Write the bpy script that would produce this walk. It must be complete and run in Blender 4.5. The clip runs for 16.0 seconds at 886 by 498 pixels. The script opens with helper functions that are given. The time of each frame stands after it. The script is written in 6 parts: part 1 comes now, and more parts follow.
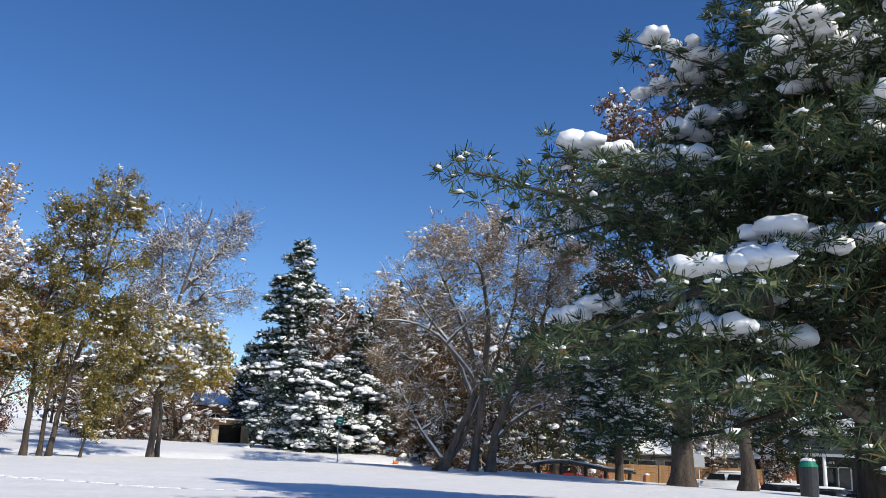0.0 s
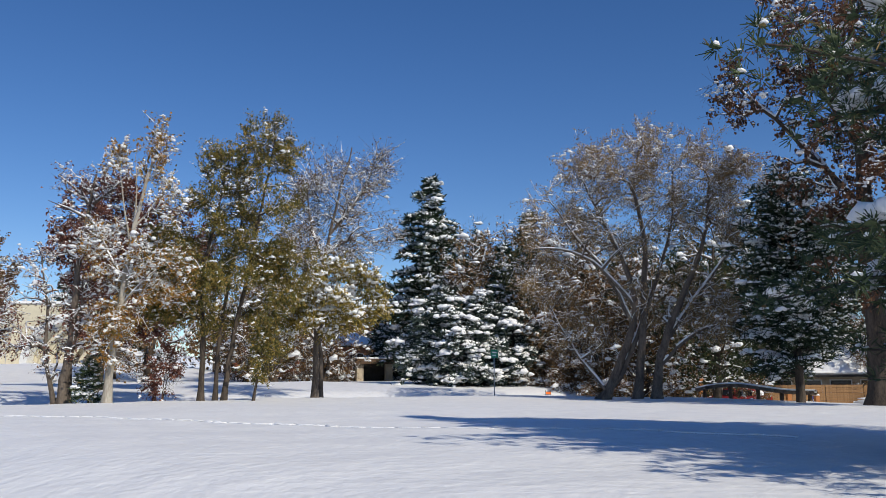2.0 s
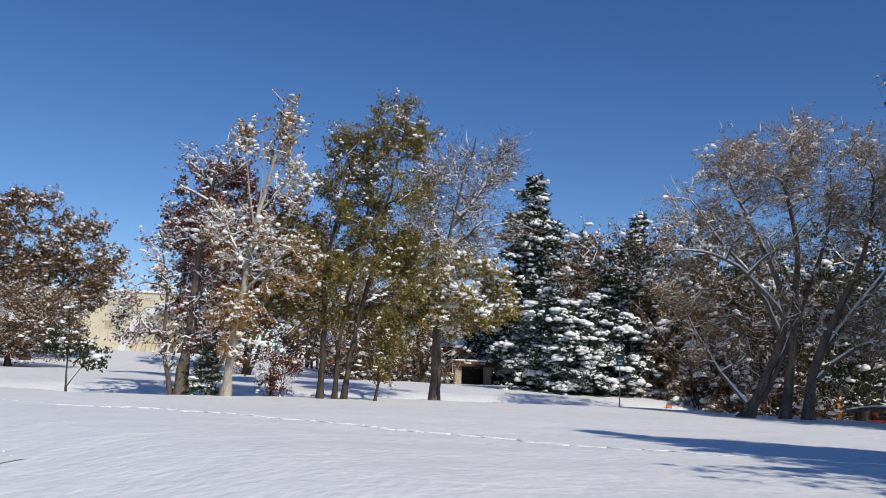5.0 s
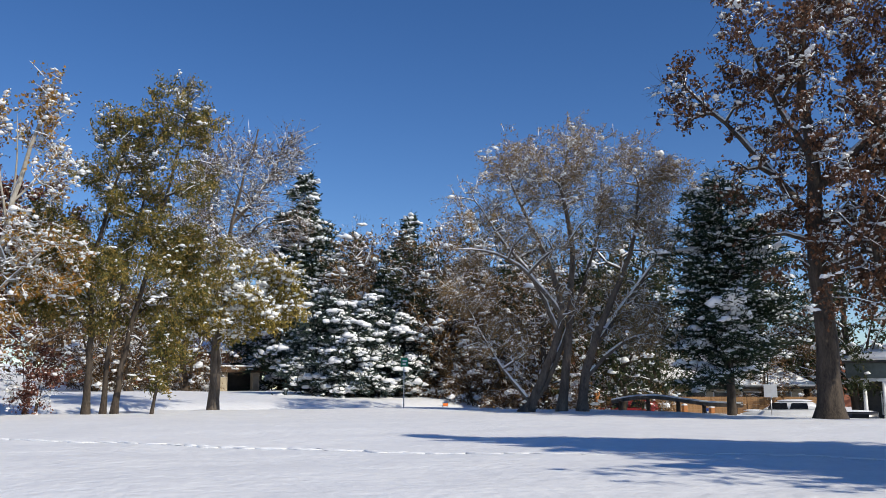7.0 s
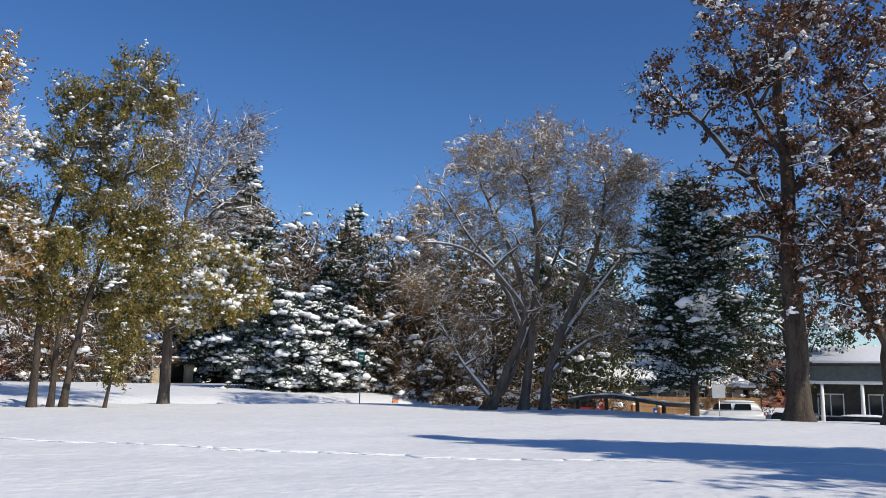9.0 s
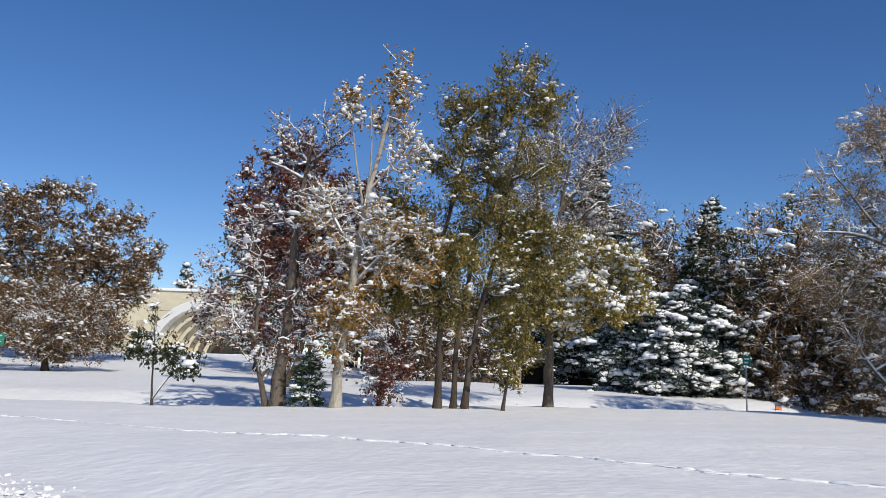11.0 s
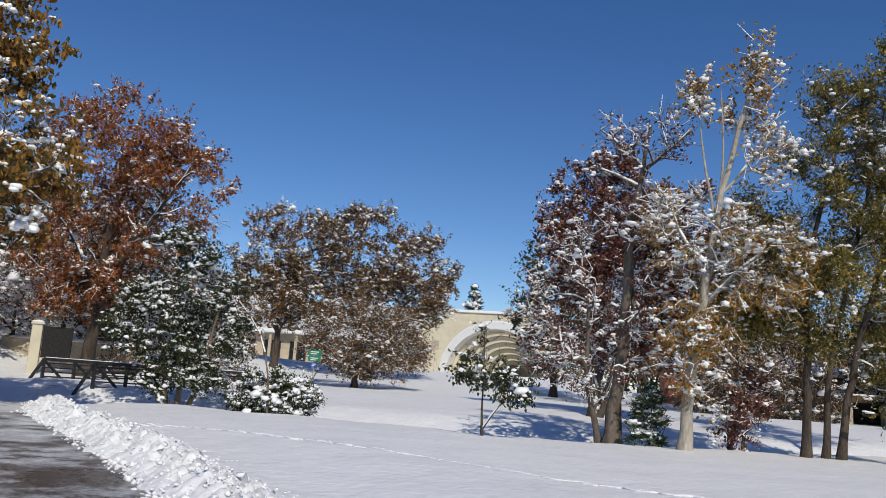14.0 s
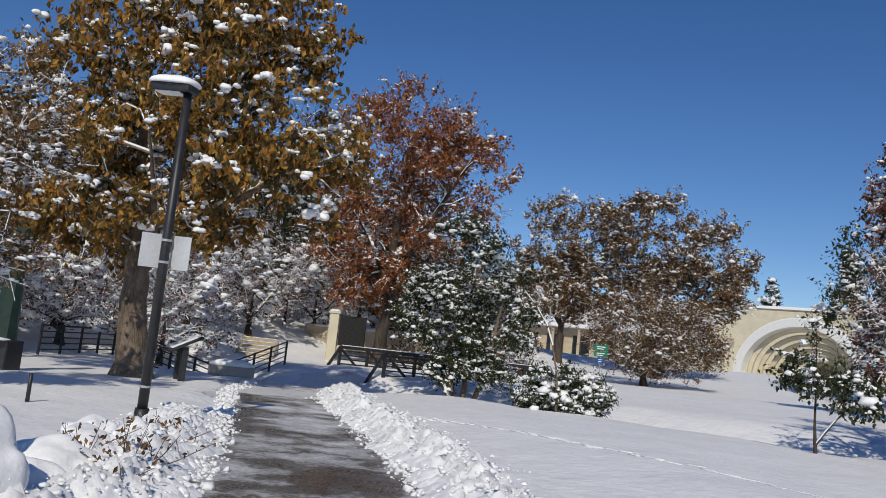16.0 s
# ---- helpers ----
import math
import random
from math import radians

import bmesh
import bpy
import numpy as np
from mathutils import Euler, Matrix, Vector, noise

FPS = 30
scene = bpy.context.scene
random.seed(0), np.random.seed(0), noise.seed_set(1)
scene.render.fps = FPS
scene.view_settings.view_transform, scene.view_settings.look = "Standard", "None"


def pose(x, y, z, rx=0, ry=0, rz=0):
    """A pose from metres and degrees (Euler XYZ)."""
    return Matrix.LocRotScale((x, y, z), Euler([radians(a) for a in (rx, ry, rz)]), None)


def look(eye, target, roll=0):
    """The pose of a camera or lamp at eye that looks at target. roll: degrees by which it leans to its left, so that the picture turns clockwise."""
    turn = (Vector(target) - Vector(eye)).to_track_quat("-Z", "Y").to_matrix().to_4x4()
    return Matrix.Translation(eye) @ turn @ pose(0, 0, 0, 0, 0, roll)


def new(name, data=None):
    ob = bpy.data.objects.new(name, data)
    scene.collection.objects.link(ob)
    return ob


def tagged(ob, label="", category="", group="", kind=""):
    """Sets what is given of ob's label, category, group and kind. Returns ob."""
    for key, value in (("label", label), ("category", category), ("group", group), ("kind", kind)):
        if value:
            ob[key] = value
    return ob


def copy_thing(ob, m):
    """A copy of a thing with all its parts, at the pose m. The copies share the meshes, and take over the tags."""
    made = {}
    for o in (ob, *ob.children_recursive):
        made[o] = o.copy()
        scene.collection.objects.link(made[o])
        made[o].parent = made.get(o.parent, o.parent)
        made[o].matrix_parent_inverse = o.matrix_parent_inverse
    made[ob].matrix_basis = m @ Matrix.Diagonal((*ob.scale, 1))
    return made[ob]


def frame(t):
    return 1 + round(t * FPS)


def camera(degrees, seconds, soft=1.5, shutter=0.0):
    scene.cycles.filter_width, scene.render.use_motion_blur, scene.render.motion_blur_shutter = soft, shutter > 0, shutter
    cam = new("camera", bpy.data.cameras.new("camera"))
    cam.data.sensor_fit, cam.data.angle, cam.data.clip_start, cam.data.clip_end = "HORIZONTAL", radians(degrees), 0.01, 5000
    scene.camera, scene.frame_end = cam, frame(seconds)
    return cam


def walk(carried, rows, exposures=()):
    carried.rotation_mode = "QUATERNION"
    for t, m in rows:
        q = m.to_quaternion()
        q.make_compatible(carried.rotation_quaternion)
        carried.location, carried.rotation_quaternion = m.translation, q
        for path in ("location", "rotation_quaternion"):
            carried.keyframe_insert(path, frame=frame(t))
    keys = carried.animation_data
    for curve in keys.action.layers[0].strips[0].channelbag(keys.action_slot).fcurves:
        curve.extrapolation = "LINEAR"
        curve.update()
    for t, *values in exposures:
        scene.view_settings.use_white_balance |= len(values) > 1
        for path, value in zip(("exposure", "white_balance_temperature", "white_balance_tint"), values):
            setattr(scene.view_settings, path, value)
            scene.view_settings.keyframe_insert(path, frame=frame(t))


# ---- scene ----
cam = camera(55.2, 16.0, soft=0.6)
PATH = [
    (0, (8.535, -11.611, 1.171), (9.052, -9.734, 1.628), 2.1),
    (0.5, (8.199, -11.211, 1.176), (8.72, -9.334, 1.629), 2.0),
    (1, (7.84, -10.805, 1.146), (8.366, -8.914, 1.53), 1.5),
    (1.5, (7.461, -10.376, 1.139), (7.784, -8.431, 1.47), 0.7),
    (2, (7.139, -9.897, 1.128), (7.407, -7.938, 1.43), -0.4),
    (2.5, (6.81, -9.448, 1.138), (6.955, -7.474, 1.428), 0.0),
    (3, (6.485, -8.973, 1.161), (6.634, -7.0, 1.457), -0.0),
    (3.2, (6.361, -8.791, 1.164), (6.517, -6.818, 1.452), 0.1),
    (5.3, (5.134, -6.987, 1.144), (5.213, -5.014, 1.461), 2.4),
    (5.5, (5.043, -6.847, 1.14), (5.261, -4.887, 1.473), 1.5),
    (6, (4.773, -6.522, 1.159), (5.266, -4.614, 1.504), -0.0),
    (6.5, (4.46, -6.172, 1.153), (5.074, -4.299, 1.49), 0.4),
    (7, (4.132, -5.769, 1.166), (4.778, -3.904, 1.489), -0.1),
    (7.5, (3.868, -5.412, 1.188), (4.619, -3.585, 1.502), 1.0),
    (8, (3.542, -4.989, 1.191), (4.355, -3.19, 1.51), 1.6),
    (8.5, (3.209, -4.571, 1.189), (4.032, -2.775, 1.501), 1.5),
    (9, (2.872, -4.164, 1.211), (3.685, -2.364, 1.524), 0.8),
    (9.5, (2.504, -3.765, 1.229), (3.14, -1.893, 1.534), 0.5),
    (10, (2.154, -3.378, 1.232), (2.674, -1.47, 1.532), 0.9),
    (10.2, (2.024, -3.216, 1.244), (2.424, -1.279, 1.54), 0.5),
    (12.3, (0.46, -1.392, 1.468), (0.355, 0.583, 1.766), 3.2),
    (12.5, (0.337, -1.212, 1.477), (0.234, 0.754, 1.828), 2.3),
    (13, (0.035, -0.767, 1.47), (-0.161, 1.193, 1.818), 2.0),
    (13.5, (-0.266, -0.309, 1.454), (-0.575, 1.636, 1.802), 2.8),
    (14, (-0.594, 0.155, 1.459), (-1.159, 2.047, 1.778), 4.2),
    (14.5, (-0.903, 0.586, 1.473), (-1.759, 2.369, 1.767), 4.7),
    (15, (-1.207, 1.045, 1.475), (-2.283, 2.708, 1.749), 4.3),
    (15.5, (-1.519, 1.491, 1.443), (-2.698, 3.087, 1.698), 5.0),
    (16, (-1.796, 2.033, 1.483), (-2.946, 3.65, 1.731), 6.2),
]
walk(cam, [(t, look(eye, target, roll)) for t, eye, target, roll in PATH],
     exposures=[(0.0, 0.2, 6800, 10), (0.8, 0.17, 6800, 10), (1.6, 0.0, 6800, 10), (2.6, -0.17, 6800, 10), (4.0, -0.15, 6800, 10), (6.0, -0.07, 6800, 10), (7.0, 0.03, 6800, 10), (8.5, 0.09, 6800, 10), (10.2, 0.06, 6800, 10), (12.3, -0.27, 6800, 10), (14.0, -0.25, 6800, 10), (16.0, -0.38, 6800, 10)])

# ---- world, sun, exposure ----
SUN_TO = Vector((0.50, -0.866, 0.0))
SUN_EL = radians(38)
world = bpy.data.worlds.new("sky")
scene.world = world
world.use_nodes = True
wn = world.node_tree.nodes
sky = wn.new("ShaderNodeTexSky")
sky.sky_type = "NISHITA"
sky.sun_disc = False
sky.sun_elevation = SUN_EL
sky.sun_rotation = radians(150)
sky.altitude = 1650
sky.air_density = 1.0
sky.dust_density = 0.0
sky.ozone_density = 3.0
tint = wn.new("ShaderNodeHueSaturation")
tint.inputs["Saturation"].default_value = 1.25
tint.inputs["Hue"].default_value = 0.509
world.node_tree.links.new(sky.outputs[0], tint.inputs["Color"])
world.node_tree.links.new(tint.outputs[0], wn["Background"].inputs[0])
wn["Background"].inputs[1].default_value = 0.116
sun_data = bpy.data.lights.new("sun", "SUN")
sun_data.energy, sun_data.angle, sun_data.color = 3.7, radians(0.53), (1.0, 0.95, 0.835)
sun = new("sun", sun_data)
d = SUN_TO * math.cos(SUN_EL) + Vector((0, 0, math.sin(SUN_EL)))
sun.matrix_world = look(d * 80, (0, 0, 0))
scene.view_settings.exposure = -0.15


# ---- materials ----
def material(name, rough=0.7, metal=0.0, spec=0.3):
    m = bpy.data.materials.new(name)
    m.use_nodes = True
    b = m.node_tree.nodes["Principled BSDF"]
    b.inputs["Roughness"].default_value = rough
    b.inputs["Metallic"].default_value = metal
    b.inputs["Specular IOR Level"].default_value = spec
    return m, m.node_tree.nodes, m.node_tree.links, b


def ramp(nodes, stops, interp="LINEAR"):
    r = nodes.new("ShaderNodeValToRGB")
    r.color_ramp.interpolation = interp
    el = r.color_ramp.elements
    while len(el) < len(stops):
        el.new(0.5)
    for e, (p, c) in zip(el, stops):
        e.position, e.color = p, (*c, 1)
    return r


def coords(nodes, links, scale, obj=True, stretch=(1, 1, 1)):
    tc = nodes.new("ShaderNodeTexCoord")
    mp = nodes.new("ShaderNodeMapping")
    mp.inputs["Scale"].default_value = stretch
    links.new(tc.outputs["Object"], mp.inputs[0])
    n = nodes.new("ShaderNodeTexNoise")
    n.inputs["Scale"].default_value = scale
    n.inputs["Detail"].default_value = 5
    links.new(mp.outputs[0], n.inputs["Vector"])
    return n


def bumped(nodes, links, bsdf, sources):
    """Bump from (noise, strength, distance) sources in a chain."""
    last = None
    for n, strength, dist in sources:
        bp = nodes.new("ShaderNodeBump")
        bp.inputs["Strength"].default_value = strength
        bp.inputs["Distance"].default_value = dist
        links.new(n.outputs[0], bp.inputs["Height"])
        if last:
            links.new(last.outputs[0], bp.inputs["Normal"])
        last = bp
    links.new(last.outputs[0], bsdf.inputs["Normal"])


def mottled(name, a, b, scale=6, rough=0.7, metal=0.0, fine=40, bump=0.3, dist=0.01, stretch=(1, 1, 1), spec=0.3):
    """A surface that varies between two colours at two scales."""
    m, n, l, bsdf = material(name, rough, metal, spec)
    big, small = coords(n, l, scale, stretch=stretch), coords(n, l, fine, stretch=stretch)
    mix = n.new("ShaderNodeMath")
    mix.operation = "MULTIPLY_ADD"
    l.new(small.outputs[0], mix.inputs[0])
    mix.inputs[1].default_value = 0.5
    half = n.new("ShaderNodeMath")
    half.operation = "MULTIPLY"
    half.inputs[1].default_value = 0.6
    l.new(big.outputs[0], half.inputs[0])
    l.new(half.outputs[0], mix.inputs[2])
    r = ramp(n, [(0.38, a), (0.72, b)])
    l.new(mix.outputs[0], r.inputs[0])
    l.new(r.outputs[0], bsdf.inputs["Base Color"])
    bumped(n, l, bsdf, [(big, bump * 0.6, dist * 3), (small, bump, dist)])
    return m


def leafy(name, stops, glow=0.3, rough=0.6):
    """Leaves: each its own colour out of a range, a share of light passing through."""
    m, n, l, bsdf = material(name, rough, 0, 0.25)
    geo = n.new("ShaderNodeNewGeometry")
    r = ramp(n, stops)
    l.new(geo.outputs["Random Per Island"], r.inputs[0])
    l.new(r.outputs[0], bsdf.inputs["Base Color"])
    tr = n.new("ShaderNodeBsdfTranslucent")
    l.new(r.outputs[0], tr.inputs[0])
    mix = n.new("ShaderNodeMixShader")
    mix.inputs[0].default_value = glow
    l.new(bsdf.outputs[0], mix.inputs[1])
    l.new(tr.outputs[0], mix.inputs[2])
    l.new(mix.outputs[0], n["Material Output"].inputs[0])
    return m


SNOW = mottled("snow", (0.80, 0.81, 0.83), (0.90, 0.90, 0.90), 1.4, 0.55, 0, 6, 0.55, 0.05, spec=0.2)
SNOW_TREE = mottled("tree_snow", (0.82, 0.83, 0.85), (0.92, 0.92, 0.92), 4, 0.6, 0, 22, 0.3, 0.02, spec=0.2)
BARK_GREY = mottled("bark_grey", (0.055, 0.043, 0.036), (0.19, 0.155, 0.125), 5, 0.9, 0, 30, 0.8, 0.02, (1, 1, 0.25))
BARK_DARK = mottled("bark_dark", (0.025, 0.02, 0.017), (0.11, 0.085, 0.065), 5, 0.9, 0, 30, 0.8, 0.02, (1, 1, 0.25))
BARK_PALE = mottled("bark_pale", (0.22, 0.19, 0.15), (0.48, 0.44, 0.37), 4, 0.85, 0, 25, 0.5, 0.01, (1, 1, 0.3))
BARK_BROWN = mottled("bark_brown", (0.07, 0.052, 0.04), (0.25, 0.19, 0.14), 5, 0.9, 0, 30, 0.8, 0.02, (1, 1, 0.25))
L_OLIVE = leafy("leaves_olive", [(0, (0.05, 0.06, 0.018)), (0.45, (0.18, 0.165, 0.045)), (0.8, (0.36, 0.26, 0.07)), (1, (0.50, 0.33, 0.10))])
L_ORANGE = leafy("leaves_orange", [(0, (0.10, 0.09, 0.02)), (0.35, (0.34, 0.16, 0.03)), (0.75, (0.42, 0.21, 0.05)), (1, (0.40, 0.30, 0.10))])
L_MAROON = leafy("leaves_maroon", [(0, (0.06, 0.022, 0.018)), (0.6, (0.20, 0.075, 0.055)), (1, (0.34, 0.17, 0.11))])
L_BROWN = leafy("leaves_brown", [(0, (0.06, 0.036, 0.018)), (0.6, (0.22, 0.12, 0.05)), (1, (0.38, 0.24, 0.11))])
L_TAN = leafy("leaves_tan", [(0, (0.13, 0.08, 0.04)), (0.6, (0.38, 0.25, 0.12)), (1, (0.56, 0.41, 0.21))])
L_OAK = leafy("leaves_dark_brown", [(0, (0.045, 0.026, 0.016)), (0.6, (0.15, 0.07, 0.038)), (1, (0.27, 0.13, 0.065))])
L_RUST = leafy("leaves_rust", [(0, (0.13, 0.04, 0.015)), (0.6, (0.36, 0.12, 0.04)), (1, (0.46, 0.21, 0.08))])
L_GOLD = leafy("leaves_gold", [(0, (0.05, 0.055, 0.02)), (0.35, (0.16, 0.10, 0.025)), (0.7, (0.36, 0.16, 0.03)), (1, (0.50, 0.29, 0.07))])
L_YELLOW = leafy("leaves_yellow_green", [(0, (0.12, 0.11, 0.025)), (0.6, (0.32, 0.24, 0.055)), (1, (0.52, 0.38, 0.12))])
L_DARKGREEN = leafy("leaves_dark_green", [(0, (0.015, 0.028, 0.012)), (0.7, (0.05, 0.065, 0.025)), (1, (0.10, 0.09, 0.03))])
NEEDLE = leafy("needles", [(0, (0.020, 0.040, 0.022)), (0.6, (0.065, 0.095, 0.045)), (0.95, (0.14, 0.17, 0.075)), (1, (0.26, 0.16, 0.06))], 0.2)
NEEDLE_DARK = leafy("needles_dark", [(0, (0.012, 0.026, 0.016)), (0.7, (0.032, 0.055, 0.03)), (1, (0.075, 0.085, 0.04))], 0.2)
NEEDLE_BLUE = leafy("needles_blue", [(0, (0.02, 0.035, 0.028)), (1, (0.07, 0.10, 0.08))], 0.15)
TWIG = mottled("twig", (0.06, 0.045, 0.04), (0.20, 0.15, 0.12), 8, 0.9)
BLACK = mottled("black_paint", (0.012, 0.012, 0.014), (0.03, 0.03, 0.032), 9, 0.45, 0.0, 60, 0.1, 0.002, spec=0.5)
GREY_METAL = mottled("grey_metal", (0.40, 0.41, 0.42), (0.56, 0.57, 0.58), 6, 0.4, 0.6, 50, 0.1, 0.002)
ALU = mottled("aluminium_plate", (0.52, 0.54, 0.56), (0.66, 0.67, 0.68), 3, 0.45, 0.2, 30, 0.08, 0.002)
GREEN_SIGN = mottled("green_sign", (0.005, 0.16, 0.10), (0.01, 0.22, 0.14), 5, 0.5)
BLUE_SIGN = mottled("blue_sign", (0.01, 0.06, 0.28), (0.02, 0.09, 0.36), 5, 0.5)
WHITE_PAINT = mottled("white_paint", (0.70, 0.70, 0.68), (0.82, 0.82, 0.80), 5, 0.6)
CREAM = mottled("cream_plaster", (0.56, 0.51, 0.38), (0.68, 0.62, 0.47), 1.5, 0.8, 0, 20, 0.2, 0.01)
CREAM_DARK = mottled("darker_cream_plaster", (0.42, 0.38, 0.27), (0.52, 0.47, 0.34), 1.5, 0.8, 0, 20, 0.2, 0.01)
STONE_WALL = mottled("tan_stone", (0.40, 0.33, 0.24), (0.58, 0.50, 0.38), 2.5, 0.85, 0, 15, 0.4, 0.02)
RED_BRICK = mottled("red_brick", (0.28, 0.10, 0.06), (0.42, 0.17, 0.10), 3, 0.85, 0, 25, 0.4, 0.01)
WOOD = mottled("fence_wood", (0.30, 0.16, 0.07), (0.52, 0.30, 0.14), 3, 0.75, 0, 30, 0.3, 0.006, (6, 6, 0.6))
ORANGE_WOOD = mottled("orange_post_wood", (0.35, 0.13, 0.04), (0.50, 0.21, 0.07), 3, 0.7, 0, 30, 0.3, 0.006, (4, 4, 0.6))
DARK_WOOD = mottled("dark_wood", (0.05, 0.032, 0.02), (0.15, 0.09, 0.055), 3, 0.8, 0, 30, 0.4, 0.006, (4, 4, 0.6))
DARK_TRIM = mottled("dark_trim", (0.03, 0.03, 0.03), (0.07, 0.065, 0.06), 5, 0.7)
GREEN_PAINT = mottled("green_paint", (0.010, 0.028, 0.022), (0.02, 0.045, 0.036), 5, 0.5)
FASCIA = mottled("grey_green_boards", (0.07, 0.085, 0.08), (0.12, 0.14, 0.13), 5, 0.6)
YELLOW = mottled("yellow_rail", (0.45, 0.28, 0.02), (0.62, 0.40, 0.04), 5, 0.6)
CONCRETE = mottled("concrete", (0.30, 0.28, 0.26), (0.45, 0.43, 0.40), 2, 0.85, 0, 30, 0.3, 0.006)
ROCK = mottled("rock", (0.16, 0.13, 0.11), (0.36, 0.31, 0.27), 2, 0.9, 0, 12, 0.8, 0.03)
GLASS_DARK = mottled("dark_window", (0.015, 0.018, 0.02), (0.03, 0.034, 0.04), 2, 0.08, 0, 4, 0.02, 0.001, spec=0.6)
RUBBER = mottled("rubber", (0.012, 0.012, 0.012), (0.03, 0.03, 0.03), 9, 0.85)
RED_LAMP = mottled("red_lamp", (0.30, 0.01, 0.01), (0.45, 0.02, 0.02), 9, 0.2)
ORANGE_PLASTIC = mottled("orange_net", (0.70, 0.13, 0.02), (0.85, 0.22, 0.04), 9, 0.6)


def paved(name, levels):
    """Wet and half-cleared concrete with thin trodden snow."""
    m, n, l, b = material(name, 0.5, 0, 0.5)
    wide, mid, fine = coords(n, l, 0.45), coords(n, l, 1.9, stretch=(1, 1, 1)), coords(n, l, 18)
    add = n.new("ShaderNodeMath")
    add.operation = "MULTIPLY_ADD"
    l.new(mid.outputs[0], add.inputs[0])
    add.inputs[1].default_value = 0.55
    l.new(wide.outputs[0], add.inputs[2])
    add2 = n.new("ShaderNodeMath")
    add2.operation = "MULTIPLY_ADD"
    l.new(fine.outputs[0], add2.inputs[0])
    add2.inputs[1].default_value = 0.35
    l.new(add.outputs[0], add2.inputs[2])
    c = ramp(n, [(0.80, (0.06, 0.05, 0.042)), (0.93, (0.12, 0.108, 0.095)), (1.02, (0.40, 0.40, 0.40)), (1.14, (0.72, 0.73, 0.75))])
    for e, p in zip(c.color_ramp.elements, levels):
        e.position = p
    half = n.new("ShaderNodeMath")
    half.operation = "MULTIPLY"
    half.inputs[1].default_value = 0.52
    l.new(add2.outputs[0], half.inputs[0])
    l.new(half.outputs[0], c.inputs[0])
    l.new(c.outputs[0], b.inputs["Base Color"])
    rr = ramp(n, [(0.42, (0.22, 0.22, 0.22)), (0.6, (0.7, 0.7, 0.7))])
    l.new(half.outputs[0], rr.inputs[0])
    l.new(rr.outputs[0], b.inputs["Roughness"])
    bumped(n, l, b, [(mid, 0.15, 0.02), (fine, 0.3, 0.01)])
    return m


PAVED = paved("wet_path", (0.40, 0.475, 0.515, 0.60))
TRODDEN = paved("trodden_snow", (0.30, 0.345, 0.38, 0.43))


# ---- mesh helpers ----
def link_mesh(name, verts, faces, mat, parent=None, label="", smooth=True, at=None):
    me = bpy.data.meshes.new(name)
    me.from_pydata(verts, [], faces)
    if smooth:
        me.polygons.foreach_set("use_smooth", np.ones(len(me.polygons), bool))
    me.materials.append(mat)
    me.update()
    ob = new(name, me)
    if parent:
        ob.parent = parent
    if at is not None:
        ob.matrix_basis = at
    if label:
        ob["label"] = label
    return ob


def part(name, bm, mat, parent=None, label="", smooth=False, at=None):
    me = bpy.data.meshes.new(name)
    bm.to_mesh(me)
    bm.free()
    if smooth:
        me.polygons.foreach_set("use_smooth", np.ones(len(me.polygons), bool))
    me.materials.append(mat)
    ob = new(name, me)
    if parent:
        ob.parent = parent
    if at is not None:
        ob.matrix_basis = at
    if label:
        ob["label"] = label
    return ob


def thing(name, m, label, category, group="", kind=""):
    ob = new(name)
    ob.empty_display_size = 0.2
    ob.matrix_basis = m
    return tagged(ob, label, category, group, kind)


def box_bm(sx, sy, sz, at=(0, 0, 0), bevel=0.0, turn=None, bm=None, seg=1):
    """A bevelled box, its base centre at the given place."""
    bm = bm or bmesh.new()
    tmp = bmesh.new()
    bmesh.ops.create_cube(tmp, size=1)
    bmesh.ops.scale(tmp, vec=(sx, sy, sz), verts=tmp.verts)
    if bevel:
        bmesh.ops.bevel(tmp, geom=tmp.edges, offset=bevel, segments=seg, affect="EDGES", profile=0.5)
    m = Matrix.Translation(Vector(at)) @ (turn or Matrix.Identity(4)) @ Matrix.Translation((0, 0, sz / 2))
    bmesh.ops.transform(tmp, matrix=m, verts=tmp.verts)
    me = bpy.data.meshes.new("tmp")
    tmp.to_mesh(me)
    tmp.free()
    bm.from_mesh(me)
    bpy.data.meshes.remove(me)
    return bm


def rod_bm(a, b, r0, r1=None, sides=10, bm=None):
    """A round rod from a to b."""
    bm = bm or bmesh.new()
    a, b = Vector(a), Vector(b)
    tmp = bmesh.new()
    bmesh.ops.create_cone(tmp, cap_ends=True, segments=sides, radius1=r0, radius2=r0 if r1 is None else r1, depth=(b - a).length)
    m = Matrix.Translation((a + b) / 2) @ (b - a).to_track_quat("Z", "Y").to_matrix().to_4x4()
    bmesh.ops.transform(tmp, matrix=m, verts=tmp.verts)
    me = bpy.data.meshes.new("tmp")
    tmp.to_mesh(me)
    tmp.free()
    bm.from_mesh(me)
    bpy.data.meshes.remove(me)
    return bm


